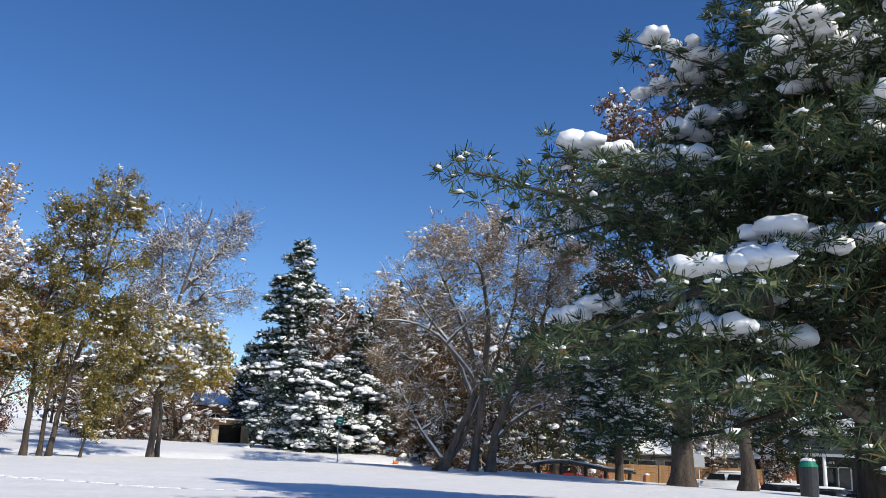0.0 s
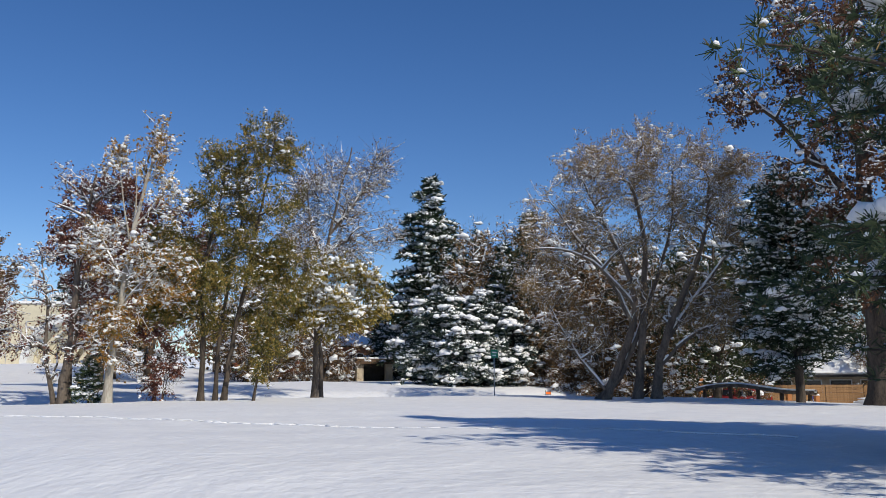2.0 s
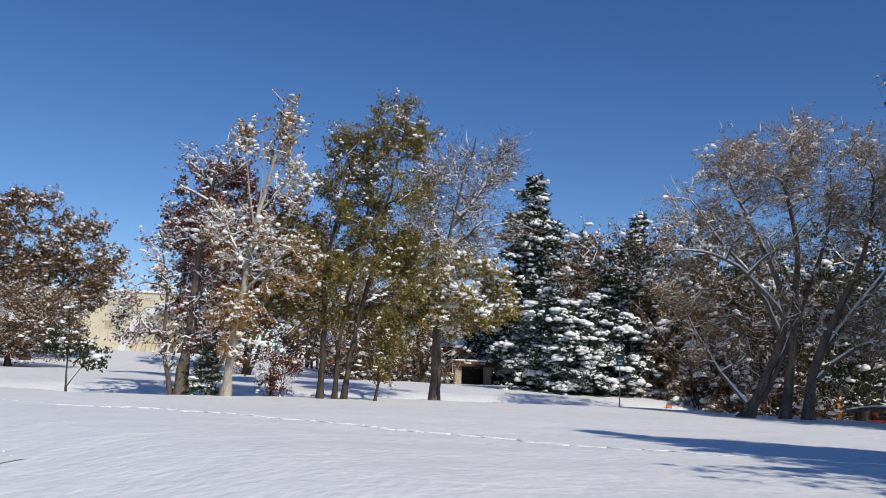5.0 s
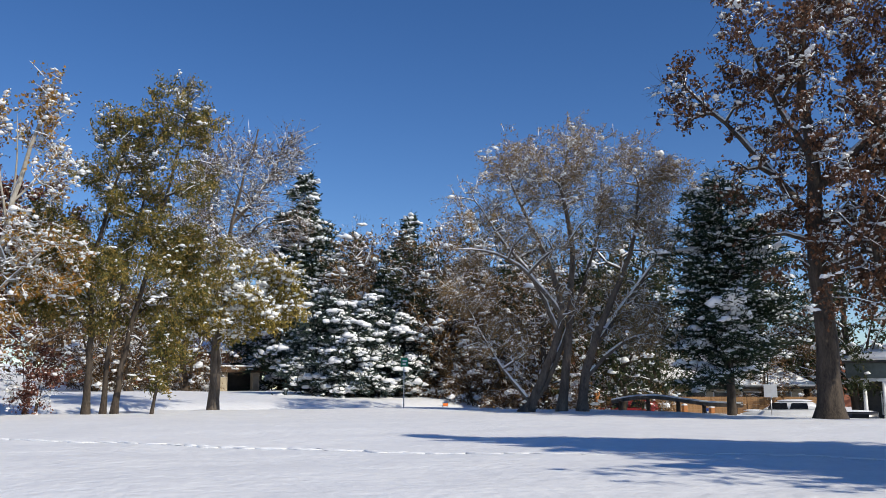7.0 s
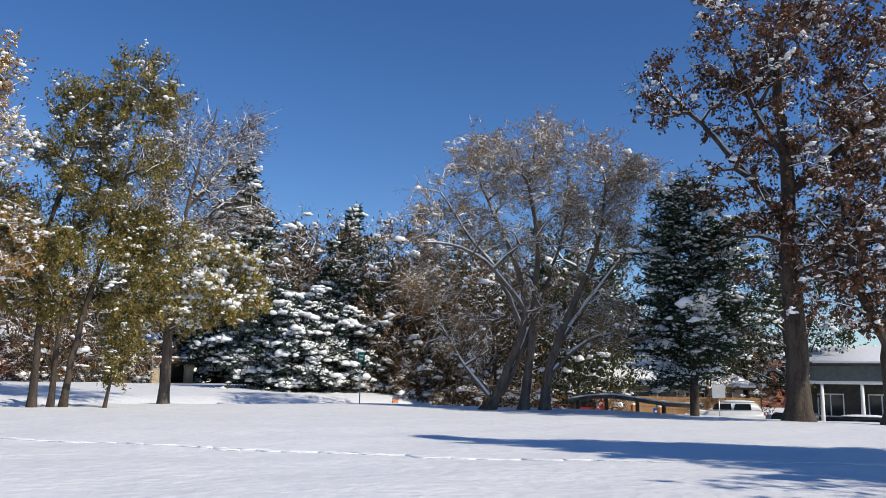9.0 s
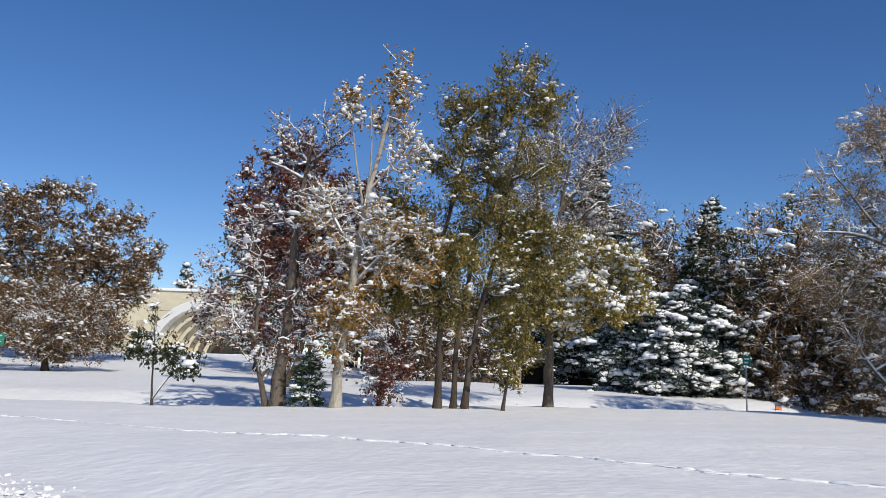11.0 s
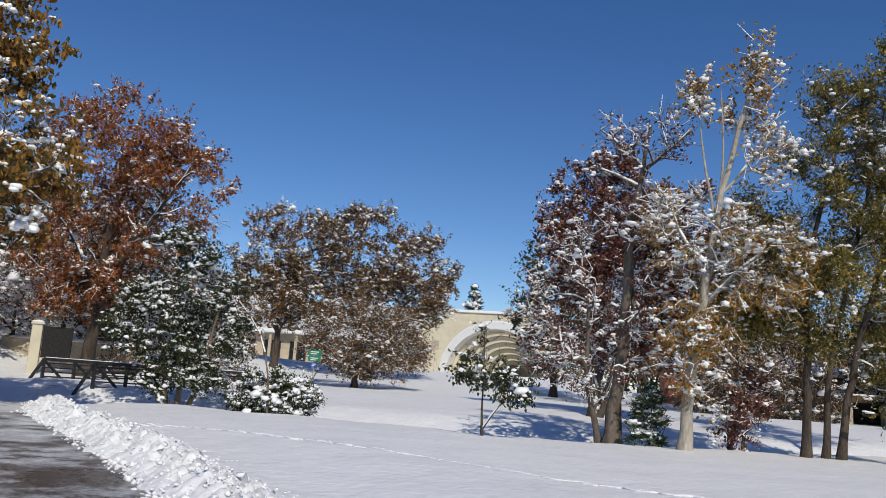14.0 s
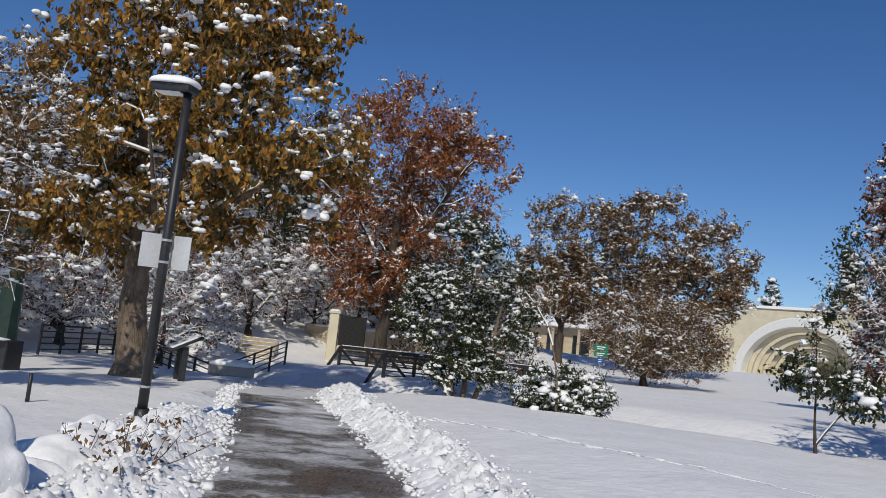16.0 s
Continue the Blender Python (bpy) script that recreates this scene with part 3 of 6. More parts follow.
    for v, f in sn + ([tri] if tri else []):
        vs.append(v)
        fs += (f + o).tolist()
        o += len(v)
    if vs:
        link_mesh("snow", np.concatenate(vs), fs, SNOW_TREE, tr, "fresh snow lying on the twigs")["kind"] = "stuff"
    return tr


def conifer(name, x, y, H, R, label, seed, needles=NEEDLE, z0=0.8, gap=0.42, per=6, tuft=9, blade=(0.05, 0.34), snow=500, snow_size=0.16, snowy=0.3, trunk_r=0.2, droop=0.25, power=0.8, category="conifer", cushions=0, cushion_size=0.3, rise=0.0, bark=BARK_DARK, step=0.28, sink=0.1, outer=False, shoots=0):
    """A needle tree: whorls of drooping boughs with tufts of needles and snow on top."""
    rng = np.random.default_rng(seed)
    tr = thing(name, Matrix.Translation((x, y, gz(x, y) - sink)), label, category)
    seg, C, D = [], [], []
    z = z0
    hs = np.linspace(0, H, 12)
    T = np.c_[rng.normal(0, 0.03, 12), rng.normal(0, 0.03, 12), hs]
    seg.append(tubes(T[:-1], T[1:], trunk_r * (1 - hs[:-1] / H * 0.92), trunk_r * (1 - hs[1:] / H * 0.92), 10))
    A, B, ra, rb = [], [], [], []
    tips, pads, pad_r = [], [], []
    sh = rng.uniform(0, 40)
    while z < H - 0.15:
        k = z / H
        L0 = R * max(0.04, (1 - k) ** power) * (0.55 + 0.45 * min(1, (z - z0 + 0.6) / 1.5))
        for _ in range(per if k < 0.85 else 4):
            a = rng.uniform(0, 6.283)
            L = L0 * (rng.uniform(0.55, 1.08) if shoots else rng.uniform(0.42, 1.2)) * (1 + (0.22 if shoots else 0.45) * noise.noise(Vector((math.cos(a) * 1.3 + sh, math.sin(a) * 1.3, z * 3.2 / H + sh))))
            if rng.uniform() < 0.1:
                continue
            loaded = rng.uniform() < snowy
            zz = z + rng.uniform(-gap, gap) * 0.9
            m = max(3, int(L / step) + 1)
            u = np.linspace(0, 1, m)
            sl = rise + 0.35 * k + rng.normal(0, 0.14)
            px, py = np.cos(a) * L * u, np.sin(a) * L * u
            pz = zz + sl * L * u - droop * L * u**2 + rng.normal(0, 0.02, m)
            q = np.c_[px, py, np.maximum(pz, 1.35) if shoots else pz]
            br = (0.012 + (0.008 if shoots else 0.010) * L) * (1 - 0.8 * u)
            A.append(q[:-1]), B.append(q[1:]), ra.append(br[:-1]), rb.append(br[1:])
            out = np.array([np.cos(a), np.sin(a), 0])
            sd = np.array([-np.sin(a), np.cos(a), 0])
            for j in range(1, m):
                if u[j] < (max(0.25, 0.52 - 0.06 * z) if shoots else 0.22):
                    continue
                w = 0.34 * L * (1 - u[j] * 0.75) + 0.05
                ns = max(1, int(w / step * 1.6))
                for sgn in (-1, 1):
                    for e in range(ns):
                        f = (e + rng.uniform(0.2, 1)) / ns
                        C.append(q[j] + sd * sgn * w * f + out * w * f * 0.5 + np.array([0, 0, -0.10 * w * f + rng.normal(0, 0.03 + 0.16 * w)]))
                        D.append(sd * sgn * 0.8 + out * 0.8)
                C.append(q[j])
                D.append(out)
                if loaded and (0.5 < u[j] < 0.95 if shoots else u[j] > 0.42):
                    for e in range(4 if shoots else 3):
                        pads.append(q[j] + sd * rng.normal(0, 0.3 if shoots else 0.4) * w + out * rng.normal(0, 0.1) + np.array([0, 0, 0.15 if shoots else blade[1] * 0.3]))
                        pad_r.append(min(0.55 * w + 0.04, 0.22 if shoots else 0.42) * rng.uniform(0.45, 1.15))
            tips.append(q[-1])
            if not outer:
                tips.append(q[int(m * 0.65)])
        z += gap * (1 - 0.45 * k)
    seg.append(tubes(np.concatenate(A), np.concatenate(B), np.concatenate(ra), np.concatenate(rb), 4))
    V, F = merge(seg)
    link_mesh("trunk", V, F, bark, tr)
    C, D = np.array(C), np.array(D)
    n = len(C)
    if shoots:
        axis = rng.normal(size=(n * tuft, 3)) + np.repeat(D, tuft, 0) * 0.45 + np.array([0, 0, 0.35])
        axis /= np.linalg.norm(axis, axis=1)[:, None]
        size = np.repeat(rng.uniform(0.6, 1.3, (n, 1)), tuft, 0)
        c = np.repeat(C + rng.normal(0, 0.03, C.shape), tuft, 0) + axis * size * rng.uniform(0.02, 0.10, (n * tuft, 1)) * (1, 1, 0.8)
        d = axis + rng.normal(0, 0.3, axis.shape)
    else:
        c = np.repeat(C, tuft, 0) + rng.normal(0, 0.04, (n * tuft, 3))
        d = np.repeat(D, tuft, 0) + rng.normal(0, 0.75, (n * tuft, 3)) + np.array([0, 0, 0.25])
    d /= np.linalg.norm(d, axis=1)[:, None]
    s = np.cross(d, rng.normal(size=d.shape))
    s /= np.linalg.norm(s, axis=1)[:, None]
    L = blade[1] * rng.uniform(0.6, 1.2, len(c))[:, None]
    w = blade[0]
    V = np.stack([c - s * w * 0.35, c + s * w * 0.35, c + d * L + s * w * 0.25, c + d * L - s * w * 0.25], 1).reshape(-1, 3)
    F = np.arange(len(V)).reshape(-1, 4)
    if shoots:
        W, G = lumps(C, 0.05, rng, 0.85)
        F = F.tolist() + (G + len(V)).tolist()
        V = np.concatenate([V, W])
    link_mesh("crown", V, F, needles, tr, smooth=False)
    sn = []
    if snow:
        pk = C[rng.integers(0, n, int(snow * 1.3))] + np.array([0, 0, blade[1] * 0.25])
        sn.append(lumps(pk, snow_size * 0.8, rng, 0.7))
    if pads:
        pk, s = np.array(pads), np.array(pad_r)
        if shoots:
            sn.append(soft_lumps(pk, s, s * 0.8, s * 0.5 + 0.03, rng))
        else:
            sn.append(lumps(pk, s, rng, 0.75))
    if cushions:
        tp = np.array(tips)
        pk = tp[rng.permutation(len(tp))[:cushions]] + np.array([0, 0, blade[1] * 0.4])
        s = cushion_size * rng.uniform(0.5, 1.4, len(pk))
        trio = np.concatenate([pk] + [pk + np.c_[rng.normal(0, 0.62, (len(pk), 2)) * s[:, None], rng.uniform(-0.35, 0.1, len(pk)) * s] for _ in range(5)])
        s = np.concatenate([s * 0.72] + [s * rng.uniform(0.3, 0.62, len(s)) for _ in range(5)])
        sn.append(soft_lumps(trio, s * 1.1, s * 0.85, s * 0.55, rng))
    if sn:
        V, F = merge(sn)
        link_mesh("snow", V, F, SNOW_TREE, tr, "fresh snow lying on the boughs")["kind"] = "stuff"
    return tr


def stem(h, lean=(0, 0), start=(0, 0), bend=0.15, seed=0):
    """A slightly crooked stem line."""
    r = random.Random(seed)
    pts = []
    for i in range(6):
        u = i / 5
        pts.append((start[0] + lean[0] * u + r.uniform(-bend, bend) * math.sin(u * 3.1), start[1] + lean[1] * u + r.uniform(-bend, bend) * math.sin(u * 3.1), h * u))
    return pts


def swung(deg, trunks, env):
    """Trunk lines and crown rounds, turned about the upright axis."""
    c, q = math.cos(radians(deg)), math.sin(radians(deg))
    lines = [([(x * c - y * q, x * q + y * c, z) for x, y, z in line], r) for line, r in trunks]
    rounds = [(x * c - y * q, x * q + y * c, z, abs(a * c) + abs(b * q) * 0.6, abs(a * q) * 0.6 + abs(b * c), h) for x, y, z, a, b, h in env]
    return lines, rounds


# ---- the trees along the creek, from the field's edge ----
deciduous("cottonwood_sapling_clump", 2.33, 24.2,
          [([(0, 0, 0), (0.05, 0, 2.5), (-0.1, -0.3, 5.0), (0.5, -0.6, 7.5), (0.9, -0.8, 9.6)], 0.115), ([(0.5, 0.3, 0), (0.55, 0.3, 2.2), (0.9, -0.2, 4.5), (1.8, -0.8, 9.3)], 0.09), ([(0.85, 0.2, 0), (1.05, 0.2, 2.2), (1.6, -0.2, 4.6), (2.2, -0.9, 7.6), (2.7, -1.2, 10.4)], 0.105), ([(2.0, -0.2, 0), (2.25, -0.2, 1.6), (2.5, -0.1, 3.5)], 0.05)],
          [(-0.4, -0.3, 6.2, 1.6, 1.5, 2.0), (2.4, -0.9, 7.4, 1.5, 1.4, 2.2), (0.9, -0.5, 4.4, 2.6, 1.6, 1.6), (2.3, -0.1, 2.2, 0.8, 0.7, 1.2), (2.4, -1.1, 9.8, 1.1, 1.1, 1.2), (0.9, -0.8, 8.6, 1.1, 1.0, 1.4), (3.1, -0.6, 5.2, 1.1, 1.1, 1.4), (-1.4, 0, 4.4, 1.1, 1.0, 1.3)],
          620, 13000, 0.135, L_OLIVE, BARK_DARK, "clump of slim trees with olive and yellow leaves, lightly snowed", 11, 1300, 0.055, 2, 0.010, 0.38, 0.8, 0.42, droop=0.45)
deciduous("snow_laden_tree", 6.85, 30.3, [([(0, 0, 0), (0.05, -0.1, 1.8), (-0.1, -0.8, 3.2), (0.2, -2.4, 4.6), (0.7, -3.8, 5.2)], 0.11), ([(0, -0.4, 2.4), (-1.2, -1.6, 3.8), (-2.2, -2.4, 4.2)], 0.05)],
          [(0.6, -3.6, 5.1, 1.9, 1.6, 0.9), (-1.2, -2.4, 4.4, 1.5, 1.3, 0.9), (1.7, -3.6, 4.2, 1.0, 1.2, 0.9), (0.1, -2.4, 3.6, 1.7, 1.5, 0.7), (-1.8, -2.4, 3.2, 0.8, 0.8, 0.8)],
          330, 3400, 0.17, L_YELLOW, BARK_GREY, "small tree bowed down by thick snow, yellow-green leaves", 12, 700, 0.10, 2, 0.012, 0.34, 1.0, 0.5, droop=0.7, clump=(420, 0.17))
deciduous("pale_barked_cottonwood", -0.68, 22.3, [([(0, 0, 0), (0.05, 0, 1.6), (0.3, -0.1, 3.4), (0.55, -0.2, 5.4), (0.75, -0.3, 6.6), (1.2, -0.5, 8.4), (1.65, -0.6, 10.3)], 0.15), ([(0.6, -0.2, 5.8), (0.3, -0.3, 7.4), (0.1, -0.3, 9.1)], 0.045), ([(0.7, -0.3, 6.4), (0.8, -0.3, 7.8), (0.7, -0.4, 9.2)], 0.04), ([(0.75, -0.3, 6.5), (1.7, -0.3, 7.6), (2.1, -0.4, 8.6)], 0.04), ([(0.5, 0, 4.4), (-0.3, 0.1, 5.6), (-0.9, 0, 6.9)], 0.05), ([(0.35, 0, 3.6), (1.4, -0.2, 4.9), (2.2, -0.3, 5.4)], 0.05)],
          [(0.2, 0, 2.7, 1.0, 1.0, 1.3), (1.55, -0.6, 9.6, 0.4, 0.5, 1.2), (0.15, -0.3, 8.6, 0.45, 0.5, 0.8), (1.0, -0.4, 8.0, 0.9, 0.8, 1.0), (0.6, -0.1, 5.4, 1.5, 1.2, 1.3), (1.8, -0.2, 4.8, 1.2, 1.0, 1.2), (-0.6, 0.1, 6.0, 0.7, 0.7, 0.8), (2.2, -0.3, 7.0, 0.7, 0.7, 0.8)],
          330, 2100, 0.125, L_ORANGE, BARK_PALE, "tall cottonwood with pale bark and orange leaves low down", 13, 1100, 0.065, 2, 0.011, 0.32, 1.0, 0.7, leaf_low=(0, 1, 4.0, 1, 5.0, 0.5, 6.4, 0.18, 8.2, 0.5, 9.0, 0.9, 12, 1.0), crust=0.8)
deciduous("dead_topped_tree", -2.6, 23.6, [(stem(9.0, (0.8, 0), (0, 0), 0.2, 7), 0.19), (stem(6.0, (-0.9, 0.1), (-0.25, 0.1), 0.2, 8), 0.09), (stem(5.4, (0.2, 0.3), (0.25, 0.1), 0.2, 9), 0.09), ([(0.75, 0, 7.6), (0.1, 0, 8.4), (-0.6, 0, 8.9)], 0.07), ([(0.75, 0, 7.8), (1.5, 0, 8.4), (1.9, 0, 8.9)], 0.06), ([(0.6, 0, 7.2), (-0.3, 0, 7.7), (-0.9, 0, 7.9)], 0.05)],
          [(-0.8, 0.4, 3.6, 1.9, 1.6, 2.4), (0.5, 0, 8.6, 1.3, 0.8, 0.9), (0.6, 0.2, 5.0, 1.5, 1.3, 2.0)],
          300, 900, 0.12, L_MAROON, BARK_GREY, "bare tree with a dead forked top and snow on its limbs", 14, 500, 0.06, 2, 0.013, 0.35, 1.0, 0.6, crust=0.9)
deciduous("maroon_leaved_tree", -4.3, 35.5, [(stem(7.0, (0.3, 0), (0, 0), 0.25, 10), 0.2), (stem(6.0, (1.8, 0.3), (0.2, 0), 0.25, 11), 0.13)],
          [(0.0, 0, 8.0, 2.9, 2.4, 3.0), (1.5, 0, 6.0, 3.2, 2.4, 3.4), (0.5, 0, 4.0, 2.0, 2.0, 2.0), (3.4, 0, 7.2, 2.0, 1.8, 3.0)],
          520, 9600, 0.17, L_MAROON, BARK_DARK, "round tree with dark maroon leaves dusted with snow", 15, 1700, 0.105, 2, 0.012, 0.42, 0.8, 0.7, crust=0.3)
deciduous("bare_grey_tree", 6.62, 29.4, [([(0, 0, 0), (0.02, 0, 2.4), (0.1, 0.2, 5.2), (0.5, 0.8, 7.4), (0.9, 1.2, 9.4), (1.6, 1.4, 12.2)], 0.145), ([(0.3, 0.6, 6.2), (-0.4, 0.9, 8.4), (-0.6, 1.2, 10.6)], 0.08), ([(0.6, 0.9, 7.8), (2.0, 1.2, 9.6), (2.9, 1.4, 11.9)], 0.08), ([(0.4, 0.6, 6.8), (1.8, 1.0, 7.8), (3.2, 1.3, 8.2)], 0.07), ([(0.2, 0.4, 5.6), (-1.0, 0.8, 6.8), (-1.5, 0.9, 7.6)], 0.06)],
          [(0.6, 1.0, 10.2, 1.7, 1.5, 2.1), (2.6, 1.4, 11.0, 0.9, 0.9, 1.5), (-0.5, 1.1, 9.0, 1.2, 1.2, 1.7), (2.4, 1.2, 8.0, 1.5, 1.3, 1.0), (0.4, 0.9, 6.8, 1.9, 1.5, 0.9), (-1.2, 0.8, 7.2, 0.7, 0.8, 0.9)],
          720, 1500, 0.11, L_BROWN, BARK_GREY, "tall bare grey tree with snow along every twig", 16, 420, 0.06, 2, 0.012, 0.42, 0.9, 0.6, sub=1, crust=0.6)
conifer("spruce", 16.4, 66.5, 18.8, 6.2, "tall dark spruce with snow on its boughs", 21, NEEDLE_DARK, 1.5, 0.62, 8, 6, (0.14, 0.55), 3600, 0.28, trunk_r=0.32, step=0.55, cushions=90, cushion_size=0.42, snowy=0.5, power=0.72)
for fx, fy, fh, fr, fseed in ((14.6, 46.5, 6.6, 3.0, 22), (17.6, 47.5, 6.2, 2.8, 23), (16.0, 45.0, 4.6, 2.4, 26), (19.6, 46.6, 5.2, 2.4, 27)):
    conifer("snowy_fir", fx, fy, fh, fr, "low fir heavily loaded with snow", fseed, NEEDLE_BLUE, 0.7, 0.36, 8, 6, (0.09, 0.40), 1500, 0.15, trunk_r=0.15, step=0.34, cushions=90, cushion_size=0.40, power=0.42, snowy=0.48, droop=0.4)
conifer("dark_pine", 24.3, 61.0, 15.2, 3.6, "dark slender pine with a bent snowy top", 24, NEEDLE_DARK, 1.5, 0.7, 6, 5, (0.13, 0.55), 1700, 0.22, trunk_r=0.26, step=0.55, cushions=60, cushion_size=0.4)
conifer("dark_pine", 20.6, 64.0, 13.0, 3.2, "dark slender pine dusted with snow", 25, NEEDLE_DARK, 1.5, 0.7, 6, 5, (0.13, 0.55), 1500, 0.22, trunk_r=0.24, step=0.55, cushions=50, cushion_size=0.4)
WILLOW, WILLOW_CROWN = swung(-26, [
    ([(-1.25, 0, 0), (-0.6, 0.1, 1.4), (0.1, 0.1, 2.9), (0.4, 0, 4.4), (-0.2, -0.1, 6.2), (-1.2, -0.2, 8.2), (-2.0, -0.2, 10)], 0.20), ([(1.1, 0, 0), (1.2, 0, 1.6), (1.9, 0.1, 3.4), (2.8, 0.2, 5.2), (3.6, 0.2, 7), (3.9, 0.2, 9.4)], 0.22), ([(0.2, 0.3, 0), (0.5, 0.2, 2.2), (0.7, 0.1, 4.5), (0.9, 0, 6.8), (0.4, -0.1, 9.2), (0.8, -0.1, 11)], 0.21),
    ([(0.2, 0.1, 3.2), (-0.9, -0.2, 5.6), (-2.2, -0.4, 7.0), (-3.4, -0.5, 8.8)], 0.11), ([(0.3, 0, 4.0), (-1.2, -0.5, 5.9), (-2.8, -0.7, 6.7), (-4.2, -0.8, 6.7)], 0.10), ([(1.6, 0.1, 2.6), (3.0, 0.4, 4.4), (4.6, 0.5, 6.4), (6.0, 0.6, 7.4)], 0.12), ([(1.3, 0, 1.5), (2.8, -0.2, 2.9), (4.2, -0.3, 3.3), (5.4, -0.3, 2.6)], 0.09), ([(-1.6, 0.1, 0), (-0.5, 0.2, 1.0), (0.3, 0.3, 2.8), (1.3, 0.4, 5.2), (2.2, 0.4, 8.0), (2.2, 0.4, 10)], 0.14), ([(-0.9, -0.1, 0.2), (-2.2, 0.2, 1.6), (-3.6, 0.3, 3.8), (-4.2, 0.3, 5.0)], 0.08)],
    [(0.3, 0, 10.2, 2.3, 2.2, 1.7), (-1.6, 0, 9.6, 1.6, 1.6, 1.4), (3.0, 0.2, 9.8, 2.2, 2.0, 1.5), (5.0, 0.4, 8.6, 1.5, 1.6, 1.8), (-3.2, -0.4, 7.8, 1.4, 1.4, 1.4), (0.6, 0.2, 7.6, 2.8, 2.2, 1.6), (5.4, 0.4, 6.6, 1.4, 1.4, 1.2), (-3.6, -0.2, 5.4, 1.3, 1.3, 1.3), (-2.2, 0.2, 3.0, 1.8, 1.4, 1.1), (4.0, 0, 3.4, 1.8, 1.4, 1.0), (2.0, 0.8, 4.6, 2.2, 1.4, 1.4)])
WILLOW = [([(x, y, z * 1.07) for x, y, z in line], r) for line, r in WILLOW]
WILLOW_CROWN = [(x, y, z * 1.07 + 0.2, a, b, c) for x, y, z, a, b, c in WILLOW_CROWN]
deciduous("old_willow", 21.0, 27.9, WILLOW, WILLOW_CROWN,
          900, 14000, 0.115, L_TAN, BARK_GREY, "old many-stemmed willow with brown leaves and snowy limbs", 31, 1100, 0.065, 2, 0.0125, 0.42, 1.1, 0.42, droop=0.4, sub=1, clump=(34, 0.2), crust=0.8)
conifer("juniper", 26.6, 23.4, 9.8, 3.5, "dense dark juniper with pads of snow", 32, NEEDLE_DARK, 1.5, 0.40, 9, 7, (0.06, 0.26), 4600, 0.11, trunk_r=0.2, step=0.30, cushions=90, cushion_size=0.26, power=0.42, droop=0.2, rise=0.3, snowy=0.1)
OAK, OAK_CROWN = swung(-42, [
    ([(0, 0, 0), (0.05, 0, 3), (-0.1, 0, 6), (0.1, 0, 9), (-0.2, 0, 12), (0.2, 0, 15.5)], 0.42), ([(0, 0, 7.0), (-1.6, 0, 9.3), (-2.8, 0, 11.0), (-3.8, 0, 12.0), (-4.6, 0, 13.2)], 0.15), ([(0.1, 0, 8.2), (2.0, -0.3, 9.8), (4.0, -0.5, 12.5)], 0.15), ([(0, 0, 9.4), (-1.4, 0.4, 12.4), (-2.0, 0.5, 15.2)], 0.13), ([(0.0, 0, 5.2), (2.4, -0.6, 6.2), (4.2, -0.9, 6.4)], 0.09), ([(-0.1, 0, 6.2), (-1.2, -0.4, 6.8), (-2.0, -0.6, 6.4)], 0.09)],
    [(-0.4, 0, 14.6, 2.6, 2.4, 2.6), (-3.2, 0, 12.4, 1.4, 1.4, 1.3), (-4.5, 0, 12.4, 0.8, 0.9, 1.4), (-1.3, 0.2, 9.4, 1.5, 1.6, 2.2), (0.6, 0, 10.6, 2.4, 2.4, 3.0), (3.4, -0.4, 11.4, 2.4, 2.2, 3.0), (-0.9, -0.3, 6.4, 1.5, 1.6, 1.4), (2.6, -0.5, 6.6, 2.2, 2.0, 1.6), (2.4, 0, 15.0, 2.2, 2.0, 2.4)])
deciduous("oak_with_brown_leaves", 26.4, 17.9, OAK, OAK_CROWN,
          720, 5600, 0.16, L_OAK, BARK_DARK, "tall oak with dark brown leaves still hanging", 33, 900, 0.085, 2, 0.012, 0.38, 1.0, 0.75, droop=0.6, clump=(60, 0.17))
deciduous("second_oak", 27.0, 14.7, [(stem(5.0, (0.1, 0), (0, 0), 0.2, 27), 0.27), ([(0, 0, 2.6), (-0.7, 0.4, 4.2), (-1.0, 0.6, 7.5)], 0.16), ([(0, 0, 3.4), (1.5, -0.5, 6.0), (2.0, -0.6, 8.6)], 0.15)],
          [(0, 0, 7.4, 3.0, 2.8, 3.2), (-1.2, 0.6, 4.2, 1.8, 1.6, 1.2), (1.8, -0.5, 9.4, 2.6, 2.4, 2.4)],
          420, 3200, 0.16, L_OAK, BARK_DARK, "forked oak with dark brown leaves and snowy branches", 34, 900, 0.08, 2, 0.013, 0.40, 0.95, 0.75, droop=0.6)

# ---- the trees beyond the bridge and round the bandshell ----
deciduous("sapling", -5.4, 20.75, [(stem(2.7, (-0.1, 0), (0, 0), 0.06, 30), 0.03), ([(0, 0, 0.3), (0.35, 0, 0.9), (0.75, 0, 1.3)], 0.025)],
          [(-0.1, 0, 1.75, 0.75, 0.7, 0.42), (0.75, 0, 1.35, 0.4, 0.4, 0.4), (-0.05, 0, 2.6, 0.22, 0.2, 0.4)],
          55, 330, 0.12, L_DARKGREEN, BARK_DARK, "young tree with dark leaves under lumps of snow", 41, 60, 0.05, 2, 0.007, 0.17, 0.7, 0.6, droop=0.7, clump=(12, 0.19))
